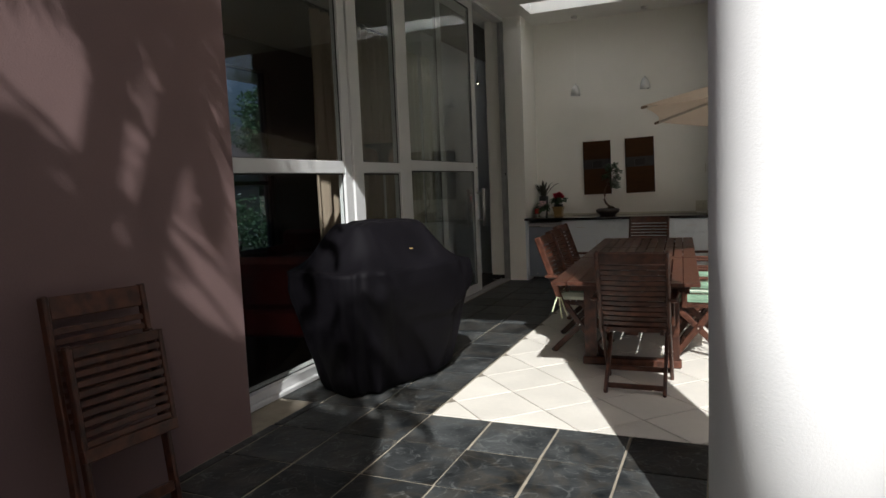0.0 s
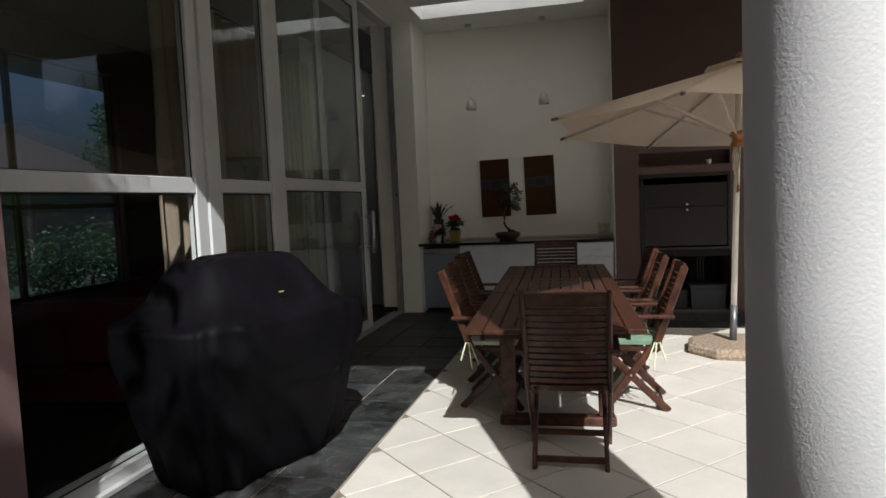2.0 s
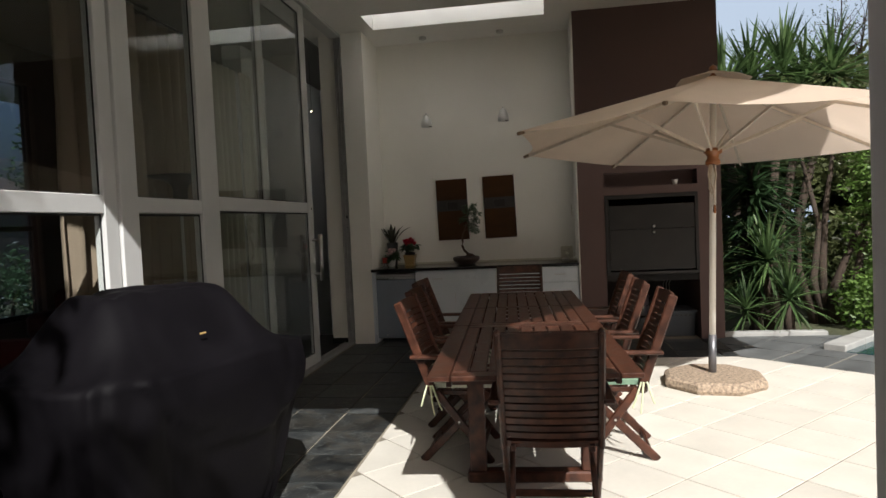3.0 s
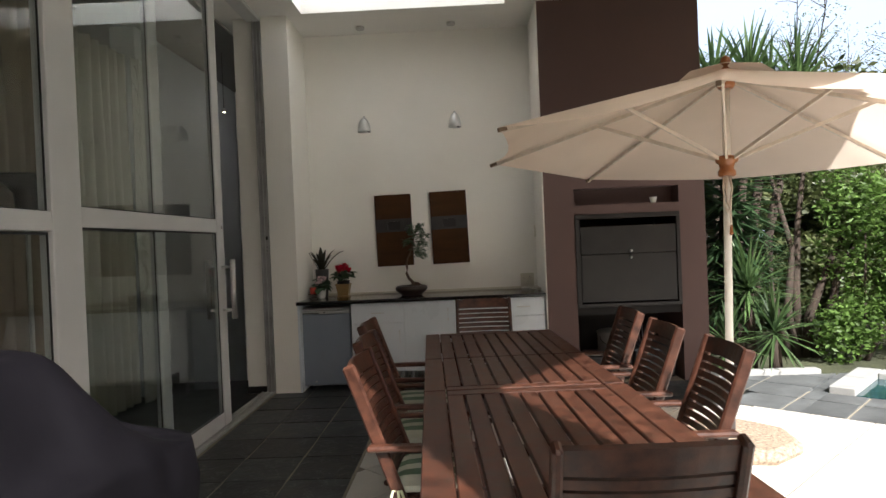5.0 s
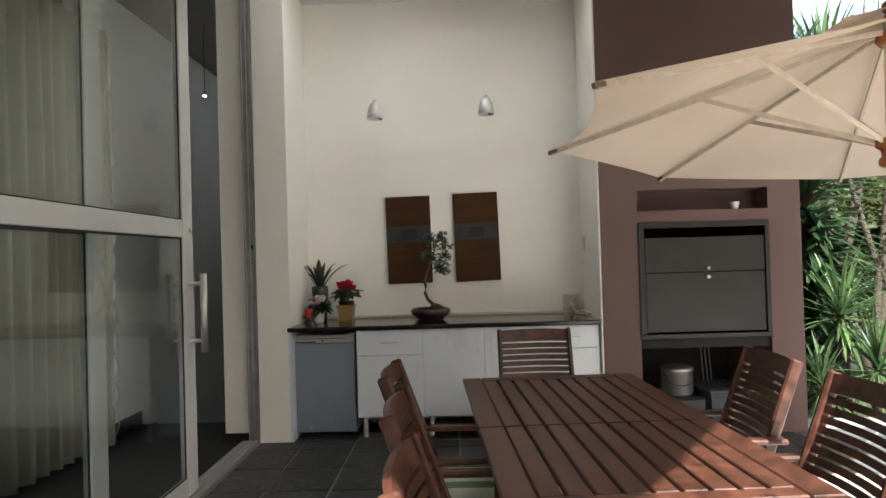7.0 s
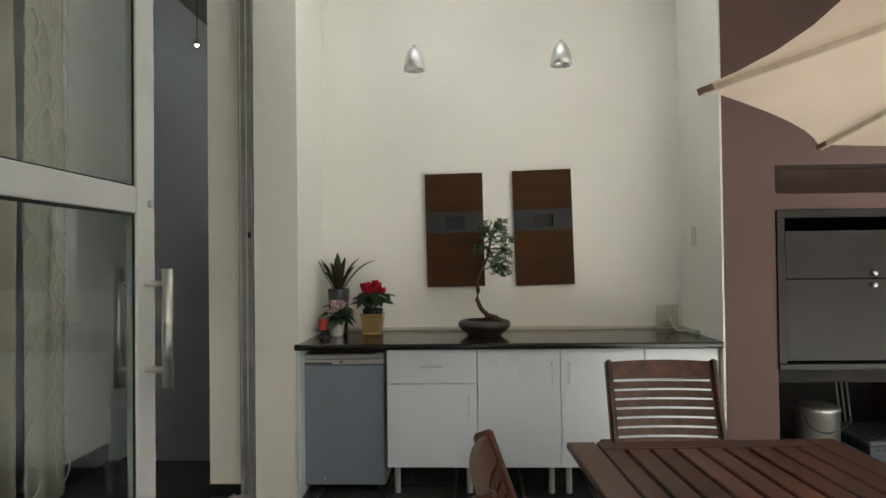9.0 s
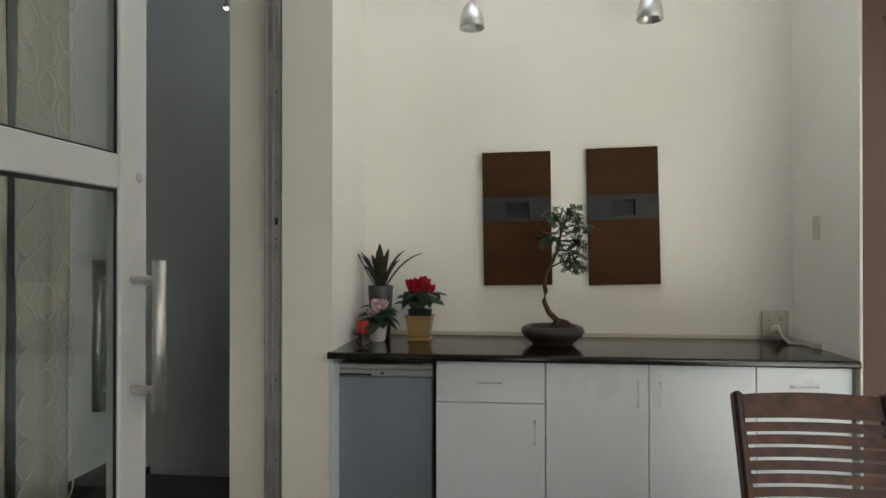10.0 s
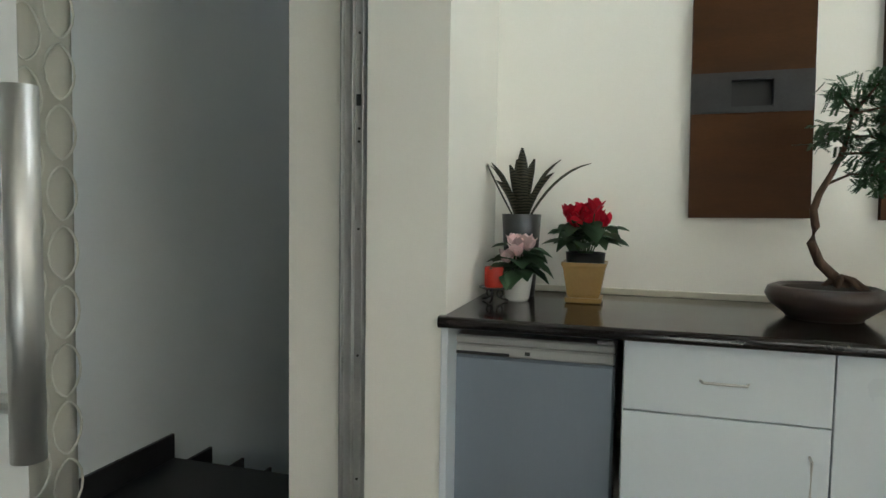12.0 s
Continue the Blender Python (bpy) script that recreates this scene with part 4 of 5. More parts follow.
part("handle", tube(bmesh.new(), [(math.cos(a) * 0.13, -0.13, 0.19 - 0.10 * math.sin(a)) for a in [math.pi * k / 10 for k in range(11)]], 0.004), DARKMETAL, pt)
for i, dx in enumerate((0.0, 0.035, 0.07)):
    solid("fire_iron", tube(bmesh.new(), [(0.80 + dx, 10.0, 0.001), (0.80 + dx, 10.10, 0.55), (0.82 + dx, 10.11, 0.58)], 0.006), STEEL, "thin steel fire iron leaning inside the hearth", "fire iron", group="fire irons")
cp = bmesh.new()
lathe(cp, [(0.022, 0), (0.026, 0.012), (0.038, 0.06), (0.034, 0.06), (0.02, 0.012)], 18)
solid("small_cup", cp, WHITEPOT, "small white cup in the chimney niche", "cup", smooth=True, at=pose(0.84, 9.38, 1.735))


# ---------- plants on the counter ----------
def blade(bm, base, yaw, pitch0, length, width, droop, seg=6, fold=0.25):
    """A sword leaf that starts at pitch0 degrees above level and bends down by droop."""
    yaw, p = radians(yaw), Vector(base)
    side = Vector((-math.sin(yaw), math.cos(yaw), 0))
    prev = None
    for i in range(seg + 1):
        f = i / seg
        el = radians(pitch0 - droop * f * f)
        w = width * (0.65 + 0.6 * f) * (1 - f ** 2.2) if f < 1 else 0.0006
        w = max(w, 0.0006)
        up = Vector((-math.cos(yaw) * math.sin(el), -math.sin(yaw) * math.sin(el), math.cos(el)))
        row = [bm.verts.new(p + side * w + up * w * fold), bm.verts.new(p), bm.verts.new(p - side * w + up * w * fold)]
        if prev:
            for k in range(2):
                bm.faces.new((prev[k], prev[k + 1], row[k + 1], row[k]))
        prev = row
        p = p + Vector((math.cos(yaw) * math.cos(el), math.sin(yaw) * math.cos(el), math.sin(el))) * (length / seg)


rnd = random.Random(4)
CT = 0.9005
br = thing("bromeliad", "striped bromeliad in a tall black pot", "potted plant", pose(-2.565, 9.85, CT))
part("pot", lathe(bmesh.new(), [(0.052, 0), (0.054, 0.005), (0.072, 0.30), (0.066, 0.30), (0.062, 0.27)], 24), BLACKPOT, br, smooth=True)


def strap(bm, base, yaw, pitch, length, width, droop, seg=9):
    """A channelled strap leaf with a blunt pointed tip."""
    yaw, p, prev = radians(yaw), Vector(base), None
    side = Vector((-math.sin(yaw), math.cos(yaw), 0))
    for i in range(seg + 1):
        f = i / seg
        el = radians(pitch - droop * f ** 1.6)
        w = width * (0.75 + 0.25 * math.sin(math.pi * f)) * min(1.0, ((1.02 - f) / 0.22) ** 0.6)
        up = Vector((-math.cos(yaw) * math.sin(el), -math.sin(yaw) * math.sin(el), math.cos(el)))
        row = [bm.verts.new(p + side * w * u + up * w * 0.45 * u * u) for u in (-1, -0.5, 0, 0.5, 1)]
        if prev:
            for k in range(4):
                bm.faces.new((prev[k], prev[k + 1], row[k + 1], row[k]))
        prev = row
        p = p + Vector((math.cos(yaw) * math.cos(el), math.sin(yaw) * math.cos(el), math.sin(el))) * (length / seg)


for yaw, pit, ln, wd, bend in ((178, 60, 0.36, 0.010, -8), (165, 72, 0.27, 0.021, 25), (120, 82, 0.26, 0.021, 12), (-85, 84, 0.29, 0.022, 6), (8, 62, 0.34, 0.021, 50), (25, 76, 0.29, 0.021, 42), (-30, 70, 0.24, 0.021, 40), (205, 74, 0.25, 0.020, 30), (-120, 66, 0.22, 0.020, 45), (70, 80, 0.27, 0.020, 20), (250, 78, 0.24, 0.020, 25)):
    bm = bmesh.new()
    strap(bm, (0.012 * math.cos(radians(yaw)), 0.012 * math.sin(radians(yaw)), 0.25), yaw, pit, ln, wd, bend)
    part("leaf", bm, LEAF_STRIPE, br, smooth=True)


def oval(bm, p, n, l, w, seg=5, cup=0.3):
    """A rounded leaf or petal at p that points along n."""
    n = Vector(n).normalized()
    s = n.cross(Vector((0, 0, 1)))
    s = s.normalized() if s.length > 0.01 else Vector((1, 0, 0))
    u = s.cross(n)
    prev = None
    for i in range(seg + 1):
        f = i / seg
        ww = w * math.sin(math.pi * min(0.97, max(0.06, f)) ** 0.8)
        c = Vector(p) + n * l * f + u * cup * l * (-(f * f) * 0.5)
        row = [bm.verts.new(c - s * ww + u * ww * 0.35), bm.verts.new(c), bm.verts.new(c + s * ww + u * ww * 0.35)]
        if prev:
            bm.faces.new((prev[0], prev[1], row[1], row[0])), bm.faces.new((prev[1], prev[2], row[2], row[1]))
        prev = row


def cyclamen(name, label, at, z0, spread, petals, top, nleaf, nflow, rise):
    c = thing(name, label, "potted plant", at)
    for i in range(nleaf):
        a = rnd.uniform(0, math.tau)
        r = spread * rnd.uniform(0.25, 1.0)
        z = z0 + rnd.uniform(0.0, 0.07) + 0.05 * (1 - r / spread)
        bm = bmesh.new()
        oval(bm, (math.cos(a) * r * 0.4, math.sin(a) * r * 0.4, z), (math.cos(a), math.sin(a), rnd.uniform(-0.35, 0.25)), rnd.uniform(0.065, 0.10), rnd.uniform(0.032, 0.046), cup=0.5)
        part("leaf", bm, LEAF_CYCLAMEN, c, smooth=True)
    for i in range(nflow):
        a = i * 2.4
        r = top * math.sqrt((i + 0.5) / nflow)
        q = Vector((math.cos(a) * r, math.sin(a) * r, z0 + rise + rnd.uniform(-0.03, 0.03)))
        bm = bmesh.new()
        for k in range(5):
            b = k * math.tau / 5 + i
            oval(bm, q, (math.cos(b) * 0.6, math.sin(b) * 0.6, rnd.uniform(0.5, 1.0)), 0.058, 0.026, 4, -0.3)
        part("flower", bm, petals, c, smooth=True)
        part("stem", tube(bmesh.new(), [(q.x * 0.3, q.y * 0.3, z0 - 0.02), (q.x * 0.8, q.y * 0.8, z0 + rise * 0.5), tuple(q)], 0.0025, 5), LEAF_DARK, c)
    return c


pk = cyclamen("pink_cyclamen", "pink cyclamen in a small white ceramic pot", pose(-2.552, 9.715, CT), 0.088, 0.115, PETAL_PINK, 0.05, 30, 7, 0.07)
part("pot", lathe(bmesh.new(), [(0.036, 0), (0.042, 0.01), (0.053, 0.085), (0.055, 0.098), (0.050, 0.098), (0.046, 0.09)], 24), WHITEPOT, pk, smooth=True)
part("soil", lathe(bmesh.new(), [(0.046, 0.086), (0.045, 0.090), (0.002, 0.094)], 18), SOIL, pk)
rd = cyclamen("red_cyclamen", "red cyclamen in a square tan ceramic pot", pose(-2.327, 9.78, CT), 0.18, 0.18, PETAL_RED, 0.075, 42, 12, 0.10)
part("pot", lathe(bmesh.new(), [(0.070, 0.018), (0.078, 0.03), (0.098, 0.12), (0.106, 0.13), (0.106, 0.14), (0.094, 0.14), (0.088, 0.12)], 4), TANPOT, rd, at=pose(0, 0, 0, 0, 0, 45))
part("saucer", lathe(bmesh.new(), [(0.078, 0), (0.086, 0.004), (0.088, 0.018), (0.06, 0.018)], 4), TANPOT, rd, at=pose(0, 0, 0, 0, 0, 45))
part("inner_pot", lathe(bmesh.new(), [(0.055, 0.03), (0.068, 0.172), (0.062, 0.172), (0.06, 0.165), (0.002, 0.162)], 24), BLACKPOT, rd, smooth=True)
cd = thing("candle_holder", "black wrought iron candle holder on the counter", "candle holder", pose(-2.622, 9.65, CT))
part("dish", lathe(bmesh.new(), [(0.004, 0.042), (0.045, 0.044), (0.052, 0.050), (0.050, 0.053), (0.004, 0.048)], 28), DARKMETAL, cd, smooth=True)
for k in range(3):
    a = k * math.tau / 3 + 0.5
    pts = [(math.cos(a) * (0.022 + 0.011 * math.cos(b)), math.sin(a) * (0.022 + 0.011 * math.cos(b)), 0.028 + 0.012 * math.sin(b)) for b in [math.tau * j / 12 for j in range(13)]]
    part("scroll", tube(bmesh.new(), pts, 0.003, 5), DARKMETAL, cd)
    part("foot", tube(bmesh.new(), [(math.cos(a) * 0.015, math.sin(a) * 0.015, 0.018), (math.cos(a) * 0.035, math.sin(a) * 0.035, 0.008), (math.cos(a) * 0.052, math.sin(a) * 0.052, 0.004)], 0.0035, 5), DARKMETAL, cd)
cn = thing("pillar_candle", "short red pillar candle on the iron holder", "candle", pose(-2.622, 9.65, CT + 0.0495))
part("wax", lathe(bmesh.new(), [(0.032, 0), (0.033, 0.004), (0.033, 0.068), (0.031, 0.072), (0.020, 0.069), (0.003, 0.066)], 28), CANDLE, cn, smooth=True)
part("wick", rod(bmesh.new(), (0, 0, 0.066), (0.002, 0, 0.078), 0.0012, seg=6), DARKMETAL, cn)

# bonsai
bo = thing("bonsai_tree", "bonsai tree with feathery leaves in a bowl", "bonsai", pose(-1.60, 9.70, CT))
part("bowl", lathe(bmesh.new(), [(0.105, 0.0), (0.11, 0.008), (0.125, 0.02), (0.155, 0.045), (0.168, 0.070), (0.160, 0.092), (0.140, 0.100), (0.130, 0.096), (0.12, 0.088)], 40), BONSAIPOT, bo, "round brown stoneware bowl", True)
part("soil", lathe(bmesh.new(), [(0.128, 0.084), (0.126, 0.09), (0.06, 0.098), (0.002, 0.10)], 24), SOIL, bo)
tp = [(0.05, 0.0, 0.09), (0.02, 0, 0.13), (-0.02, 0, 0.17), (-0.045, 0, 0.23), (-0.036, 0, 0.28), (-0.044, 0, 0.33), (-0.030, 0, 0.38), (0.0, 0, 0.44), (0.03, 0.005, 0.51), (0.042, 0.01, 0.58), (0.05, 0.01, 0.63)]
part("trunk", tube(bmesh.new(), tp, 0.0175, 10, 0.005), BONSAIBARK, bo, smooth=True)
bm = bmesh.new()
for k in range(6):
    a = k * 1.05
    tube(bm, [(0.04, 0, 0.125), (0.045 + 0.03 * math.cos(a), 0.03 * math.sin(a), 0.12), (0.05 + 0.065 * math.cos(a), 0.06 * math.sin(a), 0.092)], 0.013, 7, 0.005)
part("root", bm, BONSAIBARK, bo, "gnarled exposed roots", True)
twigs = [[(-0.01, 0, 0.41), (0.05, -0.01, 0.44), (0.11, -0.02, 0.435), (0.155, -0.03, 0.40)], [(0.04, 0, 0.55), (0.10, 0.02, 0.555), (0.15, 0.02, 0.53)], [(0.045, 0, 0.57), (0.0, -0.02, 0.565), (-0.045, -0.03, 0.55)],
         [(0.05, 0, 0.62), (0.02, 0.01, 0.67), (0.0, 0.0, 0.71)], [(0.05, 0, 0.62), (0.09, -0.02, 0.68), (0.12, -0.03, 0.73)], [(0.05, 0, 0.62), (0.14, 0.02, 0.64), (0.17, 0.03, 0.61)], [(0.02, 0, 0.50), (0.09, -0.03, 0.50), (0.14, -0.05, 0.47)]]
fr_bm = bmesh.new()
for tw in twigs:
    part("branch", tube(bmesh.new(), tw, 0.005, 6, 0.0018), BONSAIBARK, bo, smooth=True)
    for j in range(56):
        f = rnd.uniform(0.35, 1.0)
        i = min(len(tw) - 2, int(f * (len(tw) - 1)))
        p = Vector(tw[i]).lerp(Vector(tw[i + 1]), rnd.random()) + Vector((rnd.uniform(-0.03, 0.03), rnd.uniform(-0.045, 0.045), rnd.uniform(-0.03, 0.03)))
        n = Vector((rnd.uniform(-1, 1), rnd.uniform(-1, 1), rnd.uniform(-0.7, 0.35))).normalized()
        L = rnd.uniform(0.035, 0.06)
        s = n.cross(Vector((0, 0, 1))).normalized()
        for k in range(7):
            for sg in (-1, 1):
                c = p + n * L * k / 7
                e = c + (s * sg + n * 0.5) * 0.0145
                w = n * 0.0048
                v = [fr_bm.verts.new(c), fr_bm.verts.new((c + e) / 2 + w), fr_bm.verts.new(e), fr_bm.verts.new((c + e) / 2 - w)]
                fr_bm.faces.new(v)
tagged(part("foliage", fr_bm, LEAF_CYCLAMEN, bo, "feathery dark green leaflets"), kind="stuff")

# socket, cable and switch
so = thing("wall_socket", "cream double wall socket above the counter", "socket", pose(-0.365, BW - 0.001, 0.995))
part("box", B((-0.06, -0.045, -0.055), (0.06, 0, 0.055), 0.006), CREAMPLUG, so)
part("faceplate", B((-0.072, -0.052, -0.072), (0.072, -0.045, 0.072), 0.003), CREAMPLUG, so)
for dx, dz in ((0.02, 0.02), (0.035, 0.02), (0.0275, 0.034), (-0.035, 0.02)):
    part("pin_hole", rod(bmesh.new(), (dx, -0.0535, dz), (dx, -0.05, dz), 0.004, seg=8), DARKMETAL, so)
part("plug", lathe(bmesh.new(), [(0.022, 0), (0.024, 0.02), (0.014, 0.045)], 16), CREAMPLUG, so, smooth=True, at=pose(0.0, -0.052, -0.03, 90, 0, 0))
solid("power_cable", tube(bmesh.new(), [(-0.43, 9.92, 0.995), (-0.41, 9.88, 0.93), (-0.38, 9.84, 0.907), (-0.34, 9.86, 0.907), (-0.35, 9.91, 0.915), (-0.40, 9.90, 0.925), (-0.40, 9.82, 0.906), (-0.33, 9.78, 0.906), (-0.30, 9.80, 0.906)], 0.005), CREAMPLUG, "coiled cream power cable on the counter", "cable", smooth=True, at=pose(0.052, 0, 0))
solid("counter_strip", B((-0.292, 9.66, 0.9005), (-0.256, BW - 0.002, 0.93), 0.004), CREAMPLUG, "short cream trunking strip on the counter", "trunking")
solid("light_switch", B((-0.308, 9.58, 1.45), (-0.3005, 9.65, 1.57), 0.003), CREAMPLUG, "cream light switch on the alcove side wall", "switch")
# tile upstand behind the counter
solid("splash_strip", B((-2.70, BW - 0.012, 0.9005), (-0.425, BW - 0.001, 0.925), 0.002), CREAMPLUG, "thin cream sealant strip behind the counter", "trim", "structure")
# ---------- interior ----------
def drape(name, label, path, z0, z1, folds, depth, material, header=None):
    """A hanging curtain along a line on the floor, with vertical folds."""
    t = thing(name, label, "curtain")
    a, b = Vector((*path[0], 0)), Vector((*path[1], 0))
    d = (b - a)
    nrm = Vector((-d.y, d.x, 0)).normalized()
    bm = bmesh.new()
    n, rows = folds * 8, 10
    grid = []
    for j in range(rows + 1):
        f = j / rows
        r = []
        for i in range(n + 1):
            u = i / n
            w = math.sin(u * folds * math.tau + 0.7 * math.sin(u * 9)) * depth * (0.75 + 0.25 * f)
            p = a + d * u + nrm * w + nrm * 0.02 * noise.noise((u * 6, f * 3, 2))
            r.append(bm.verts.new((p.x, p.y, z1 + (z0 - z1) * f)))
        grid.append(r)
    for x, y in zip(grid, grid[1:]):
        for i in range(n):
            bm.faces.new((x[i], x[i + 1], y[i + 1], y[i]))
    ob = part("cloth", bm, material, t, smooth=True)
    m = ob.modifiers.new("thick", 'SOLIDIFY')
    m.thickness = 0.004
    return t


drape("curtain", "taupe curtain gathered behind the fixed glass", ((-3.28, 5.0), (-3.28, 5.75)), 0.02, 2.95, 6, 0.05, CURTAIN)
drape("curtain", "taupe curtain hanging behind the glass", ((-3.62, 5.75), (-3.62, 7.15)), 0.02, 3.1, 9, 0.05, CURTAIN)
drape("curtain", "cream curtain hanging inside the stair hall", ((-4.15, 7.9), (-4.15, 8.95)), 0.05, 3.3, 7, 0.05, PALECURTAIN)
lc = drape("curtain", "cream curtain with pale lattice pattern beside stairs", ((-4.10, 8.96), (-4.14, 9.38)), 0.02, 3.3, 2, 0.02, LATTICE)
bm = bmesh.new()
for i in range(15):
    for c in range(3):
        zc, yc = 0.2 + i * 0.21 + 0.105 * (c % 2), 9.02 + 0.135 * c
        pts = []
        for k in range(17):
            a = k * math.tau / 16
            pts.append((-4.095 + 0.0, yc + 0.062 * math.cos(a) * abs(math.cos(a)) ** 0.3, zc + 0.095 * math.sin(a)))
        tube(bm, pts, 0.0045, 5)
part("pattern", bm, THREAD, lc, "raised pale ogee lattice pattern")
solid("curtain_rail", rod(bmesh.new(), (-3.28, 4.9, 2.98), (-3.28, 5.9, 2.98), 0.012), DARKMETAL, "dark metal curtain rail", "curtain rail", "structure")
solid("curtain_rail", rod(bmesh.new(), (-3.62, 5.5, 3.13), (-3.62, 7.3, 3.13), 0.012), DARKMETAL, "dark metal curtain rail", "curtain rail", "structure")
# uplighter lamp
fl = thing("floor_lamp", "dark metal uplighter floor lamp with wide dish", "floor lamp", pose(-3.42, 6.42, -0.005))
part("base", lathe(bmesh.new(), [(0.14, 0), (0.14, 0.02), (0.03, 0.035)], 28), DARKMETAL, fl, smooth=True)
part("pole", rod(bmesh.new(), (0, 0, 0.03), (0, 0, 1.66), 0.012), STEEL, fl)
part("dish", lathe(bmesh.new(), [(0.02, 1.66), (0.05, 1.68), (0.06, 1.80), (0.10, 1.84), (0.24, 1.875), (0.24, 1.885), (0.09, 1.86), (0.02, 1.85)], 36), DARKMETAL, fl, "wide dark dish shade", True)


# sofas
def sofa(at, label):
    s = thing("sofa", label, "sofa", at, "red sofas")
    part("base", B((-0.45, -0.9, 0.06), (0.45, 0.9, 0.32), 0.03), RED, s)
    part("backrest", B((-0.45, -0.9, 0.32), (-0.22, 0.9, 0.82), 0.06), RED, s)
    for a in (-1, 1):
        part("arm", B((-0.22, a * 0.78 - 0.12, 0.32), (0.45, a * 0.78 + 0.12, 0.60), 0.05), RED, s)
        part("seat_cushion", B((-0.2, min(0.005 * a, a * 0.655), 0.32), (0.47, max(0.005 * a, a * 0.655), 0.46), 0.04), RED, s)
        for b in (-0.38, 0.38):
            part("foot", rod(bmesh.new(), (b, a * 0.8, 0), (b, a * 0.8, 0.06), 0.03), DARKWOOD, s)
    return s


sf = sofa(pose(-4.35, 5.55, -0.005, 0, 0, 100), "dark red upholstered sofa inside the living room")
copy_thing(sf, pose(-5.75, 8.9, -0.005, 0, 0, -75))
ct = thing("coffee_table", "dark wooden coffee table in the living room", "table", pose(-5.4, 6.9, -0.005))
part("top", B((-0.5, -0.35, 0.36), (0.5, 0.35, 0.40), 0.005), DARKWOOD, ct)
for sx in (-0.45, 0.45):
    for sy in (-0.3, 0.3):
        part("leg", B((sx - 0.03, sy - 0.03, 0), (sx + 0.03, sy + 0.03, 0.36)), DARKWOOD, ct)
# stair flight going down behind the wall end
for i in range(8):
    z = -0.005 - 0.168 * (i + 1)
    y0 = 10.05 + 0.29 * i
    st = solid("stair_step", B((-4.268, y0, z - 0.2), (-3.26, y0 + 0.32, z), 0.004), INTFLOOR, "dark tiled stair step going down", "step", "structure")
    solid("stair_skirting", B((-4.269, y0 + 0.002, z + 0.001), (-4.252, y0 + 0.287, z + 0.12), 0.002), INTFLOOR, "dark stepped stair skirting", "baseboard", "structure")
solid("baseboard", B((-4.269, 9.402, -0.004), (-4.252, 10.048, 0.115), 0.002), INTFLOOR, "dark tiled skirting along the stair wall", "baseboard", "structure")
solid("baseboard", B((-3.255, 9.352, 0.0), (-3.03, 9.368, 0.07), 0.002), INTFLOOR, "dark skirting on the jamb", "baseboard", "structure")
solid("hall_cabinet", B((-4.20, 12.22, 0.6), (-3.3, 12.298, 3.55), 0.01), DARKWOOD, "tall dark wooden panel on the stair end wall", "panel")
rg = bmesh.new()
box(rg, (-4.1, 6.5, -0.0045), (-3.55, 7.9, 0.008), 0.003)
solid("rug", rg, RUG, "taupe flat woven rug on the dark floor", "rug")
# downlight in the hall
dl = thing("hall_lamp", "tiny lit spotlight hanging in the stair hall", "lamp", pose(-3.75, 10.4, 3.05))
part("cord", rod(bmesh.new(), (0, 0, 0.04), (0, 0, CZ - 3.05), 0.003, seg=6), DARKMETAL, dl)
part("holder", lathe(bmesh.new(), [(0.02, 0), (0.022, 0.03), (0.006, 0.05)], 14), STEEL, dl)
gm = bpy.data.materials.new("lit_bulb")
gm.use_nodes = True
gb = gm.node_tree.nodes["Principled BSDF"]
gb.inputs["Emission Color"].default_value, gb.inputs["Emission Strength"].default_value = (1, 0.9, 0.6, 1), 4
part("bulb", lathe(bmesh.new(), [(0.004, -0.012), (0.015, -0.004), (0.015, 0.002), (0.004, 0.002)], 12), gm, dl, "warm lit bulb")


# ---------- garden ----------
def yucca_head(bm, c, n, length, width, seed, low=-50):
    r = random.Random(seed)
    for i in range(n):
        f = i / n
        el = 85 - (85 - low) * f ** 0.9 + r.uniform(-8, 8)
        blade(bm, (c[0], c[1], c[2] + 0.10 * (1 - f)), r.uniform(0, 360), el, length * r.uniform(0.75, 1.08), width, r.uniform(8, 30), 4, 0.3)


def yucca(at, stems, label, seed, n=95, length=0.75, width=0.022):
    y = thing("yucca", label, "yucca", at, "yuccas in the garden")
    for i, (x, yy, z) in enumerate(stems):
        if z > 0.25:
            part("trunk", tube(bmesh.new(), [(x * 0.2, yy * 0.2, -0.1), (x * 0.55, yy * 0.55, z * 0.4), (x, yy, z)], 0.07, 10, 0.05), BARK, y, smooth=True)
        bm = bmesh.new()
        yucca_head(bm, (x, yy, z), n, length, width, seed + i)
        part("crown", bm, LEAF_YUCCA, y)
    return y


# shaggy column of sword leaves beside the chimney, shade put into darker leaf colour
yk = thing("yucca", "tall shaggy yucca with dense sword leaves coloured dark for shade", "yucca", pose(2.02, 10.55, -0.13), "yuccas in the garden")
part("trunk", tube(bmesh.new(), [(0.0, 0.0, -0.05), (-0.04, 0.0, 1.0), (0.02, 0.0, 2.25)], 0.10, 12, 0.07), BARK, yk, smooth=True)
r7 = random.Random(70)
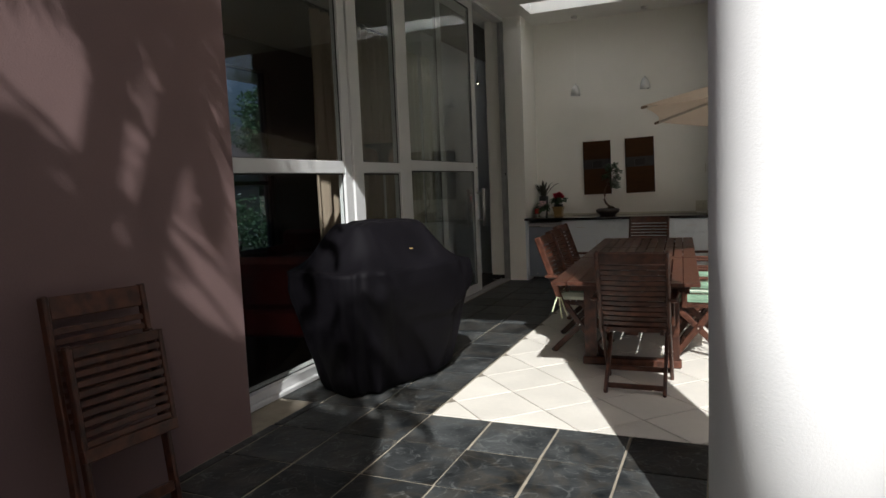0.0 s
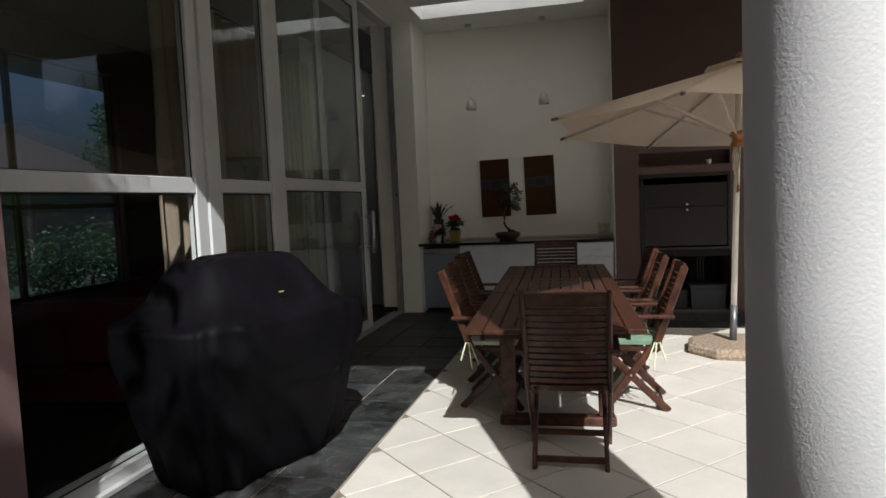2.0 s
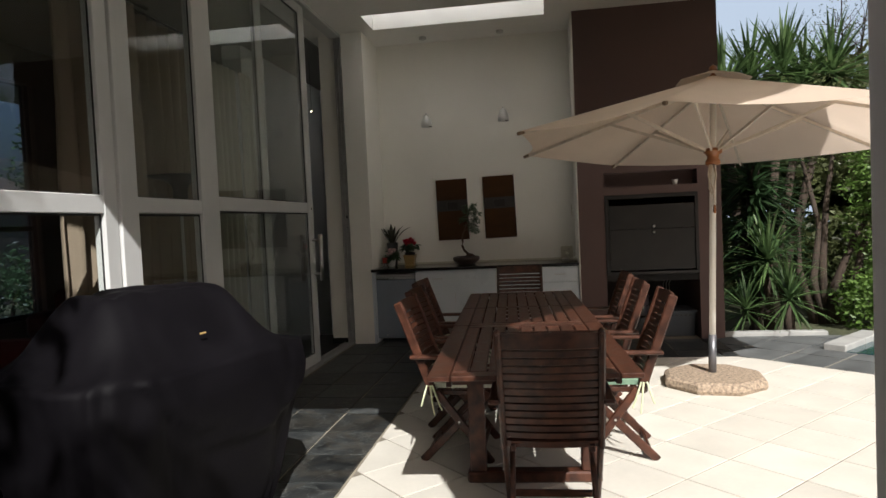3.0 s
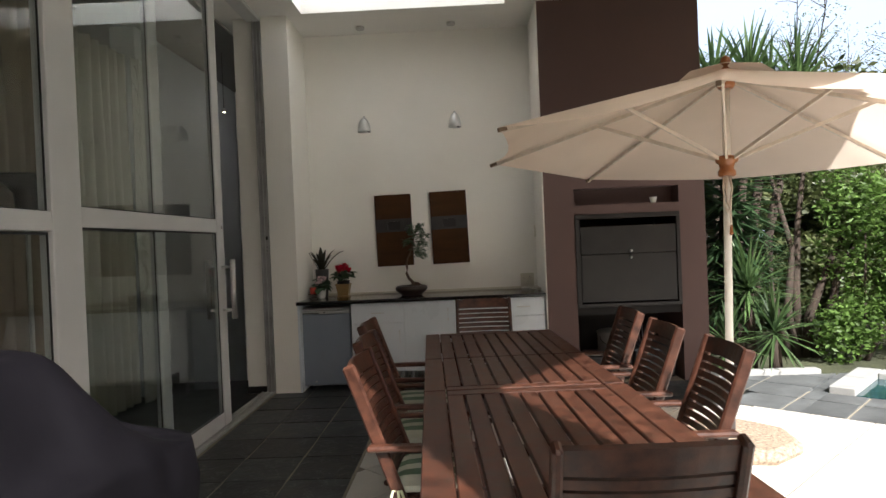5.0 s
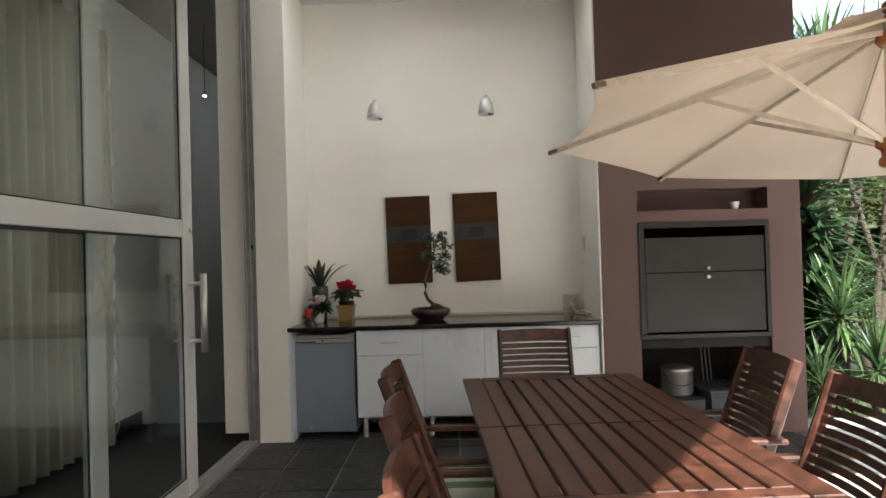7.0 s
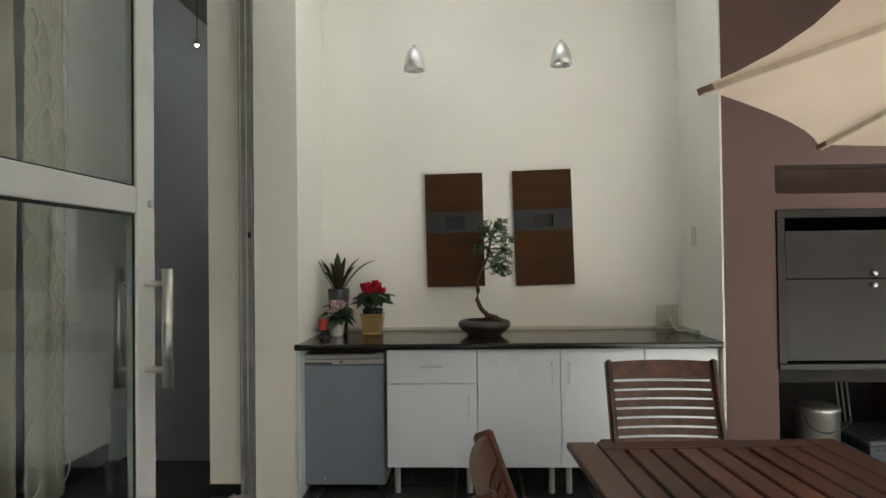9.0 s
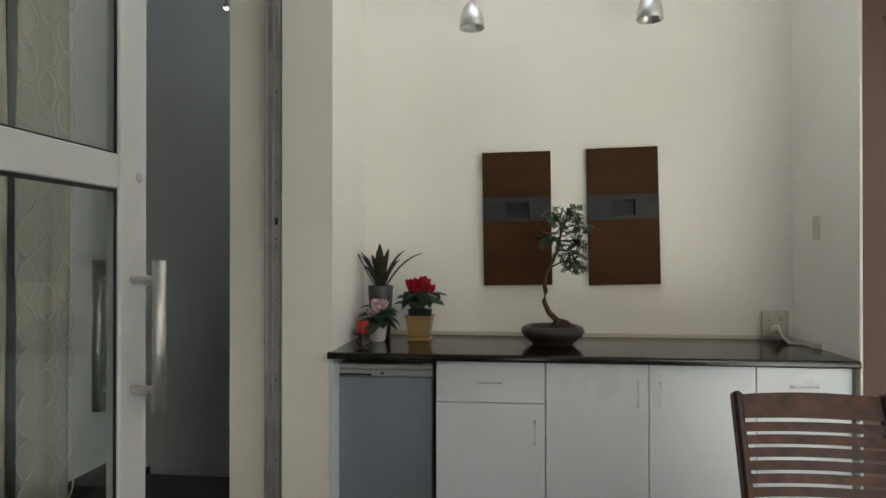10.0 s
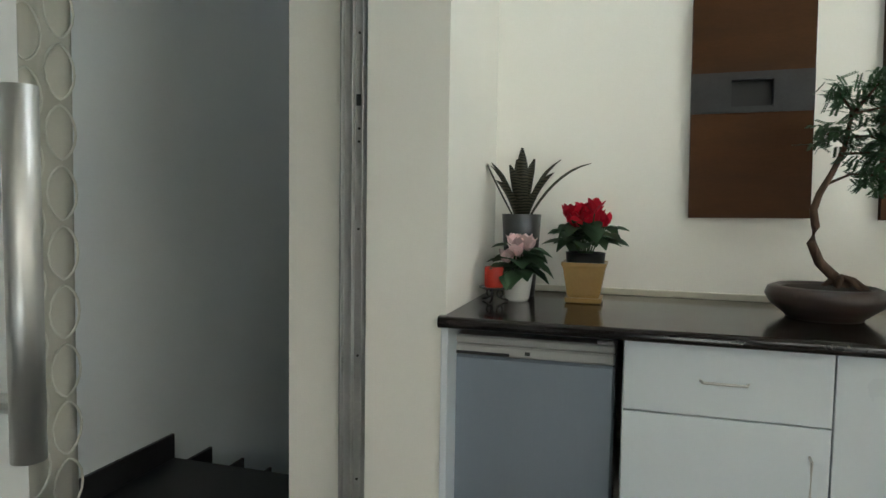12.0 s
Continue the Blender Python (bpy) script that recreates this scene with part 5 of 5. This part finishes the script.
for z, n in ((0.75, 70), (1.1, 90), (1.45, 100), (1.8, 110), (2.15, 130)):
    bm = bmesh.new()
    for i in range(n):
        blade(bm, (r7.uniform(-0.05, 0.05), r7.uniform(-0.05, 0.05), z + r7.uniform(-0.16, 0.16)), r7.uniform(0, 360), (r7.uniform(-38, 22) if z < 2 else r7.uniform(-10, 80)), r7.uniform(0.58, 0.84), 0.034, r7.uniform(2, 16), 4, 0.35)
    part("crown", bm, LEAF_DARK, yk)
yucca(pose(2.2, 11.3, -0.13), [(-0.3, 0, 3.15), (0.1, 0.2, 3.3), (0.5, 0.1, 3.35), (0.85, 0.3, 3.2), (1.15, 0.15, 3.3)], "tall yucca with bright heads above the umbrella", 20, 110, 0.85, 0.028)
yucca(pose(1.66, 9.72, -0.0), [(0, 0, 0.20)], "small yucca in the low planter", 30, 60, 0.5, 0.016)
yucca(pose(2.12, 9.70, -0.0), [(0, 0, 0.32)], "small yucca in the low planter", 33, 70, 0.58, 0.018)
yucca(pose(2.0, 10.0, -0.0), [(0, 0, 0.75)], "mid-height yucca in the low planter", 36, 80, 0.68, 0.02)


def leaf_cloud(bm, c, rad, n, size, seed, flat=0.8):
    r = random.Random(seed)
    for i in range(n):
        d = Vector((r.gauss(0, 1), r.gauss(0, 1), r.gauss(0, 1))).normalized()
        q = Vector(c) + Vector((d.x * rad[0], d.y * rad[1], d.z * rad[2])) * r.uniform(0.45, 1.0) ** 0.6
        a = Vector((r.uniform(-1, 1), r.uniform(-1, 1), r.uniform(-0.6, 0.6))).normalized()
        b = a.cross(Vector((r.uniform(-1, 1), r.uniform(-1, 1), r.uniform(-1, 1)))).normalized()
        s = size * r.uniform(0.6, 1.3)
        v = [bm.verts.new(q - a * s), bm.verts.new(q + b * s * 0.42), bm.verts.new(q + a * s), bm.verts.new(q - b * s * 0.42)]
        bm.faces.new(v)


def bush(name, at, clumps, label, leafm, seed, n=900, size=0.045, stems=(), trunk_r=0.05):
    t = thing(name, label, "shrub" if name == "shrub" else "tree", at)
    r = random.Random(seed)
    for s in stems:
        part("stem", tube(bmesh.new(), s, trunk_r * r.uniform(0.7, 1.2), 8, trunk_r * 0.3), BARK, t, smooth=True)
    for c, rad in clumps:
        bm = bmesh.new()
        for k in range(5):
            o = Vector(c) + Vector((r.uniform(-0.5, 0.5) * rad[0], r.uniform(-0.5, 0.5) * rad[1], r.uniform(-0.5, 0.5) * rad[2]))
            leaf_cloud(bm, o, [q * r.uniform(0.45, 0.75) for q in rad], n // 5, size, seed * 31 + k)
        part("foliage", bm, leafm, t)
    return t


bush("garden_tree", pose(3.0, 10.9, -0.13), [((0.3, 0.3, 2.5), (0.9, 0.8, 0.7)), ((1.0, 0.2, 2.1), (0.8, 0.8, 0.7)), ((-0.2, 0.5, 2.9), (0.8, 0.7, 0.5))], "multi-stemmed garden tree with thin brown trunks", LEAF_OLIVE, 3, 2200, 0.034,
     [[(-0.05, 0, -0.05), (-0.15, 0, 0.6), (-0.05, 0.05, 1.3), (-0.2, 0.3, 2.4)], [(0.05, 0, -0.05), (0.1, 0, 0.5), (0.35, 0, 1.1), (0.9, 0.1, 2.0)], [(0, 0.1, -0.05), (0.0, 0.1, 0.8), (0.1, 0.2, 1.6), (0.3, 0.3, 2.6)], [(0.12, -0.05, -0.05), (0.3, -0.1, 0.5), (0.4, -0.1, 1.0), (0.75, 0, 1.5)], [(-0.1, 0.05, -0.05), (-0.3, 0.1, 0.7), (-0.25, 0.15, 1.5)]], 0.075)
bush("shrub", pose(4.3, 10.3, -0.13), [((0, 0, 0.9), (0.8, 0.7, 0.8)), ((0.5, 0.1, 1.7), (0.8, 0.7, 0.6)), ((-0.3, 0.3, 1.5), (0.6, 0.6, 0.6))], "bright green leafy shrub beside the pool", LEAF_BUSH, 5, 1500, 0.046, [[(0, 0, 0), (0.1, 0, 0.8)]])
bush("shrub", pose(3.45, 10.55, -0.13), [((0, 0, 0.55), (0.55, 0.4, 0.5)), ((0.25, 0.1, 1.25), (0.6, 0.5, 0.55)), ((0.15, 0.2, 2.0), (0.65, 0.5, 0.55)), ((0.9, 0.0, 0.8), (0.6, 0.4, 0.6))], "bright green leafy shrub beside the pool", LEAF_BUSH, 8, 1500, 0.042, [[(0, 0, 0), (0.1, 0, 0.4), (0.2, 0.1, 1.5)], [(0.1, 0, 0), (0.5, 0, 0.7)]], 0.03)
bush("shrub", pose(6.0, 10.6, -0.13), [((0, 0, 1.0), (1.1, 0.8, 1.0)), ((0.2, 0.2, 2.2), (1.1, 0.8, 0.8))], "tall green garden shrub", LEAF_BUSH, 12, 2600, 0.05, [[(0, 0, 0), (0.1, 0, 1.0)]])
bush("hedge", pose(5.0, 13.2, -0.13), [((x, 0, z), (1.2, 0.7, 0.9)) for x in (-3.2, -1.6, 0.0, 1.6, 3.2, 4.8, 6.4) for z in (0.7, 2.0, 3.1)], "dense dark green boundary hedge", LEAF_OLIVE, 15, 2600, 0.085, [[(x, 0, 0), (x, 0, 1.5)] for x in (-3, 0, 3)])
bush("hedge", pose(5.5, 14.6, -0.13), [((x, 0, z), (1.3, 0.6, 0.9)) for x in (-4.0, -2.4, -0.8, 0.8, 2.4, 4.0, 5.6) for z in (0.8, 2.0)], "dense dark green boundary hedge", LEAF_DARK, 19, 2200, 0.11, [[(x, 0, 0), (x, 0, 1.5)] for x in (-3, 0, 3)])
# bare-twigged tree rising behind
bt = thing("bare_tree", "tree with sparse dry twigs behind the garden", "tree", pose(4.6, 14.2, -0.13))
r9 = random.Random(9)
part("trunk", tube(bmesh.new(), [(0, 0, 0), (0.1, 0, 1.5), (0, 0.1, 3.0)], 0.14, 10, 0.09), BARK, bt, smooth=True)
bm, tw = bmesh.new(), []
for i in range(44):
    a, s = r9.uniform(0, math.tau), r9.uniform(0.8, 2.4)
    p0 = Vector((0, 0.1, r9.uniform(2.0, 3.0)))
    p1 = p0 + Vector((math.cos(a) * s * 0.6, math.sin(a) * s * 0.6, s * 0.5))
    p2 = p1 + Vector((math.cos(a) * s * 0.4 + r9.uniform(-.3, .3), math.sin(a) * s * 0.4, s * 0.55))
    tube(bm, [p0, p1, p2], 0.022, 5, 0.006)
    for k in range(9):
        q = p1.lerp(p2, r9.random())
        e = q + Vector((r9.uniform(-.5, .5), r9.uniform(-.5, .5), r9.uniform(0.1, .6)))
        tube(bm, [q, (q + e) / 2 + Vector((0.03, 0, 0.02)), e], 0.007, 4, 0.003)
        tw.append(e)
part("limb", bm, BARK, bt, "thin dry grey limbs and twigs")
bm = bmesh.new()
for k, e in enumerate(tw):
    leaf_cloud(bm, e, (0.25, 0.25, 0.22), 16, 0.024, 500 + k)
part("foliage", bm, LEAF_OLIVE, bt, "sparse olive leaves")
# low planter wall and pool
solid("planter_wall", B((1.32, 9.38, -0.13), (2.41, 9.50, 0.045), 0.01), CONCRETE, "low grey concrete planter wall", "planter", "structure")
pl = thing("pool", "garden pool with pale stone coping set askew", "pool", pose(2.05, 8.62, 0, 0, 0, -43.1), kind="structure")
for k in range(2):
    part("coping", B((0.0, 0.005 + 0.5 * k, -0.13), (0.205, 0.495 + 0.5 * k, 0.06), 0.008), CONCRETE, pl)
for k in range(6):
    part("coping", B((0.21 + 0.5 * k, 0.80, -0.13), (0.70 + 0.5 * k, 1.0, 0.06), 0.008), CONCRETE, pl)
part("water", B((0.206, 0.01, -0.13), (3.21, 0.799, 0.002)), WATER, pl)

# ---------- beyond the far side of the house ----------
fw = thing("window_2", "wide tinted living room window with dark frame", "window", kind="structure")
for y in (5.6, 7.19, 8.77):
    part("window_frame", B((-6.83, y, 0.5), (-6.77, y + 0.06, 3.31)), DARKWOOD, fw)
for z in (0.5, 1.55):
    part("window_frame", B((-6.825, 5.66, z), (-6.775, 8.77, z + 0.06)), DARKWOOD, fw)
for a, b in ((5.66, 7.19), (7.25, 8.77)):
    for c, d in ((0.56, 1.55), (1.61, 3.305)):
        part("pane", B((-6.804, a, c), (-6.796, b, d)), TINTED, fw)
bush("shrub", pose(-11.6, 13.6, -0.13), [((0, 0, 0.7), (1.0, 1.2, 0.8)), ((-0.4, 1.6, 0.8), (1.0, 1.2, 0.9)), ((0.3, -1.6, 0.6), (0.9, 1.0, 0.7))], "leafy shrub outside the living room window", LEAF_DARK, 71, 1200, 0.06, [[(0, 0, 0), (0.1, 0, 0.6)]])
bush("garden_tree", pose(-14.0, 18.4, -0.5), [((0, 0, 3.2), (1.5, 1.5, 1.2)), ((0.5, -0.5, 4.4), (1.4, 1.4, 1.1)), ((-0.9, 0.4, 4.0), (1.2, 1.2, 1.0))], "leafy garden tree beyond the living room", LEAF_DARK, 41, 1800, 0.09, [[(0, 0, 0), (0.1, 0, 1.8), (0.2, 0, 3.4)]], 0.16)
nb = thing("neighbour_house", "low neighbouring house with dark tiled roof", "house", pose(-17.0, 14.0, -0.13))
part("wall", B((-3, -3.5, 0), (3, 3.5, 2.6)), DARKWOOD, nb)
bm = bmesh.new()
v = [bm.verts.new(p) for p in ((-3.4, -3.9, 2.6), (3.4, -3.9, 2.6), (3.4, 3.9, 2.6), (-3.4, 3.9, 2.6), (0, -2.5, 4.3), (0, 2.5, 4.3))]
for f in ((0, 1, 4), (1, 2, 5, 4), (2, 3, 5), (3, 0, 4, 5), (0, 1, 2, 3)):
    bm.faces.new([v[k] for k in f])
part("roof", bm, ROOFTILE, nb, "dark tiled hip roof")
for x in (-1.6, 0.6):
    part("window", B((3.0, x, 0.9), (3.02, x + 1.0, 2.0)), DARKWOOD, nb)

# ---------- palm whose shade falls on the mauve wall ----------
def palm(at, lean, top, fronds, width, seed, label):
    """A palm whose fronds are given as (azimuth, first elevation, length)."""
    t = thing("palm_tree", label, "palm", at, "palms behind the walk")
    r = random.Random(seed)
    part("trunk", tube(bmesh.new(), [(lean[0], lean[1], 0), (lean[0] * 0.75, lean[1] * 0.75, top * 0.4), (lean[0] * 0.35, lean[1] * 0.35, top * 0.78), (0, 0, top)], 0.05, 12, 0.036), BARK, t, smooth=True)
    for az, el, length in fronds:
        bm = bmesh.new()
        a, p, pts = radians(az), Vector((0, 0, top)), [Vector((0, 0, top))]
        for k in range(20):
            e2 = radians(el) - 0.085 * k
            p = p + Vector((math.cos(a) * math.cos(e2), math.sin(a) * math.cos(e2), math.sin(e2))) * length / 20
            pts.append(p.copy())
            if k > 3:
                for sg in (-1, 1):
                    blade(bm, p, az + sg * r.uniform(45, 65), math.degrees(e2) * 0.4 - r.uniform(25, 50), length * 0.30 * (1.1 - 0.5 * k / 20), width, 25, 3, 0.2)
        tube(bm, pts, 0.011, 5, 0.003)
        part("frond", bm, LEAF_YUCCA, t)


palm(pose(-1.67, 0.18, 0), (0.0, -0.75), 4.72, [(85, 72, 1.0), (96, 46, 1.15), (80, -6, 1.0), (110, 16, 1.1), (70, 62, 1.0), (100, -16, 0.9), (92, 62, 1.1), (75, 40, 1.25), (105, 30, 1.2), (88, 8, 1.15), (120, 55, 0.9), (60, 15, 1.0), (150, 65, 0.7), (30, 50, 0.8), (268, 40, 0.85), (290, 75, 0.7), (240, 20, 0.7)], 0.016, 4, "slender palm with drooping fronds beside the mauve wall")
palm(pose(-1.67, 0.60, 0), (0.0, -1.1), 4.60, [(k * 137.5, 70 - k * 8.5, 0.85) for k in range(13)], 0.02, 6, "slender palm with drooping fronds beside the mauve wall")
palm(pose(-0.5, -1.75, 0), (0.08, -0.05), 5.35, [(k * 137.5, 75 - k * 6.5, 1.2) for k in range(18)], 0.024, 5, "tall palm with drooping fronds behind the walk")

# added glowing wall that stands in for the bright sky behind the garden
hz = bpy.data.materials.new("glowing_backdrop")
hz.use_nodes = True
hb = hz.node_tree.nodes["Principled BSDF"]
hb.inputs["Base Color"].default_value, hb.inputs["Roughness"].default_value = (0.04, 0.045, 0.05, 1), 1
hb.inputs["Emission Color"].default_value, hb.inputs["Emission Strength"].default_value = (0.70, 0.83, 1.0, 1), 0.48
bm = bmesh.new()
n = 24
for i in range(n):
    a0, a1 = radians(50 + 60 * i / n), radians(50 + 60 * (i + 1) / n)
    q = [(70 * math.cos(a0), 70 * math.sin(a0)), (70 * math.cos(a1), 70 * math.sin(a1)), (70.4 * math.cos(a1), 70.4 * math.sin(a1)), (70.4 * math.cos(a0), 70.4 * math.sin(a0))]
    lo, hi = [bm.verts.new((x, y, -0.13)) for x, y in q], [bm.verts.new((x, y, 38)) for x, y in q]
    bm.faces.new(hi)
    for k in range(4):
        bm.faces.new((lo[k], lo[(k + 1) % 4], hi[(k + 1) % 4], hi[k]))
solid("backdrop", bm, hz, "glowing pale backdrop added for the bright sky beyond the garden", "sky", "structure")
# ---------- paving pieces ----------
def clip_poly(poly, keep):
    """Cut a convex polygon by half planes (a, b, c): a x + b y <= c."""
    for a, b, c in keep:
        res = []
        for i in range(len(poly)):
            p, q = poly[i], poly[(i + 1) % len(poly)]
            dp, dq = a * p[0] + b * p[1] - c, a * q[0] + b * q[1] - c
            if dp <= 0:
                res.append(p)
            if dp * dq < 0:
                t = dp / (dp - dq)
                res.append((p[0] + (q[0] - p[0]) * t, p[1] + (q[1] - p[1]) * t))
        poly = res
        if len(poly) < 3:
            return []
    return poly


def piece(name, poly, z, material, parent, tilt=0.0):
    ax = sum(p[0] for p in poly) / len(poly)
    ay = sum(p[1] for p in poly) / len(poly)
    area = abs(sum(poly[i][0] * poly[(i + 1) % len(poly)][1] - poly[(i + 1) % len(poly)][0] * poly[i][1] for i in range(len(poly)))) / 2
    if area < 0.003:
        return
    bm = bmesh.new()
    e = 0.0015
    lo = [bm.verts.new((x - ax, y - ay, -0.03)) for x, y in poly]
    mid = [bm.verts.new((x - ax, y - ay, -0.002 + random.uniform(-tilt, tilt) * 0.3)) for x, y in poly]
    top = [bm.verts.new(((x - ax) * (1 - e / 0.2), (y - ay) * (1 - e / 0.2), random.uniform(-tilt, tilt))) for x, y in poly]
    n = len(poly)
    bm.faces.new(top)
    for i in range(n):
        j = (i + 1) % n
        bm.faces.new((lo[i], lo[j], mid[j], mid[i])), bm.faces.new((mid[i], mid[j], top[j], top[i]))
    part(name, bm, material, parent, at=pose(ax, ay, z))


def rows_of(x0, x1, y0, y1, px, py, ox, oy, joint, parent, material, keep=(), tilt=0.0012):
    for i in range(math.floor((x0 - ox) / px), math.ceil((x1 - ox) / px)):
        for j in range(math.floor((y0 - oy) / py), math.ceil((y1 - oy) / py)):
            a, b = ox + i * px + joint / 2, ox + (i + 1) * px - joint / 2
            c, d = oy + j * py + joint / 2, oy + (j + 1) * py - joint / 2
            wob = [random.uniform(-0.004, 0.004) for _ in range(8)]
            poly = [(a + wob[0], c + wob[1]), (b + wob[2], c + wob[3]), (b + wob[4], d + wob[5]), (a + wob[6], d + wob[7])]
            poly = clip_poly(poly, [(-1, 0, -x0), (1, 0, x1), (0, -1, -y0), (0, 1, y1), *keep])
            if len(poly) >= 3:
                piece("slate_tile", poly, 0.0, material, parent, tilt)


sl = thing("paving_slate", "dark slate paving with sandy joints", "paving", kind="structure")
rows_of(-2.66, 1.79, -1.98, 3.82, 0.405, 0.44, -0.575, 3.832, 0.016, sl, SLATE)
rows_of(-2.95, -1.79, 3.83, 9.32, 0.405, 0.44, -0.575, 3.832, 0.014, sl, SLATE)
rows_of(-1.78, 1.185, 8.34, 9.29, 0.405, 0.44, -0.575, 3.832, 0.012, sl, SLATE)
rows_of(-2.68, -0.31, 9.33, 10.0, 0.405, 0.44, -0.575, 3.832, 0.012, sl, SLATE)
# slate surround of the pool, laid askew along the patio's cut edge
ps = thing("paving_pool", "grey slate slabs round the pool with white joints", "paving", kind="structure")
UX, UY = 0.73, -0.683
corner, along, across = Vector((1.2, 8.33)), Vector((UX, UY)), Vector((-UY, UX))
u_pool, n_pool = corner.dot(along) + 0.42, corner.dot(across) + 0.78
for i in range(-3, 15):
    for j in range(0, 5):
        w, h, g = 0.46, 0.465, 0.024
        o = corner + along * (i * w + 0.292) + across * (j * h + g)
        u, v = along * (w - g), across * (h - g)
        whole = [tuple(o), tuple(o + u), tuple(o + u + v), tuple(o + v)]
        whole = clip_poly(whole, [(0, 1, 9.37), (-1, 0, -1.2), (0, -1, -3.84), (1, 0, 6.6)])
        for side in ([(UX, UY, u_pool)], [(-UX, -UY, -u_pool), (-UY, UX, n_pool)]):
            poly = clip_poly(whole, side) if len(whole) >= 3 else []
            if len(poly) >= 3:
                piece("slate_tile", poly, 0.0, SLATE_PALE, ps, 0.001)
# cream tiles laid diagonally
tl = thing("paving_tiles", "cream ceramic patio tiles laid diagonally", "paving", kind="structure")
P, J = 0.42, 0.011
dx, dy = 6.0 - 1.2, 3.825 - 8.33
ln = math.hypot(dx, dy)
edge = (-dy / ln, dx / ln, (-dy * 1.2 + dx * 8.33) / ln)
for i in range(-14, 20):
    for j in range(-14, 20):
        u0, u1, v0, v1 = i * P + J / 2, (i + 1) * P - J / 2, j * P + J / 2, (j + 1) * P - J / 2
        poly = [(-1.43 + (u + v) * 0.70711, 4.99 + (u - v) * 0.70711) for u, v in ((u0, v0), (u0, v1), (u1, v1), (u1, v0))]
        cxx = sum(p[0] for p in poly) / 4
        poly = clip_poly(poly, [(-1, 0, 1.775), (0, -1, -3.832), (0, 1, 8.325), edge])
        if len(poly) >= 3 :
            piece("tile", poly, 0.0, TILE, tl, 0.0003)
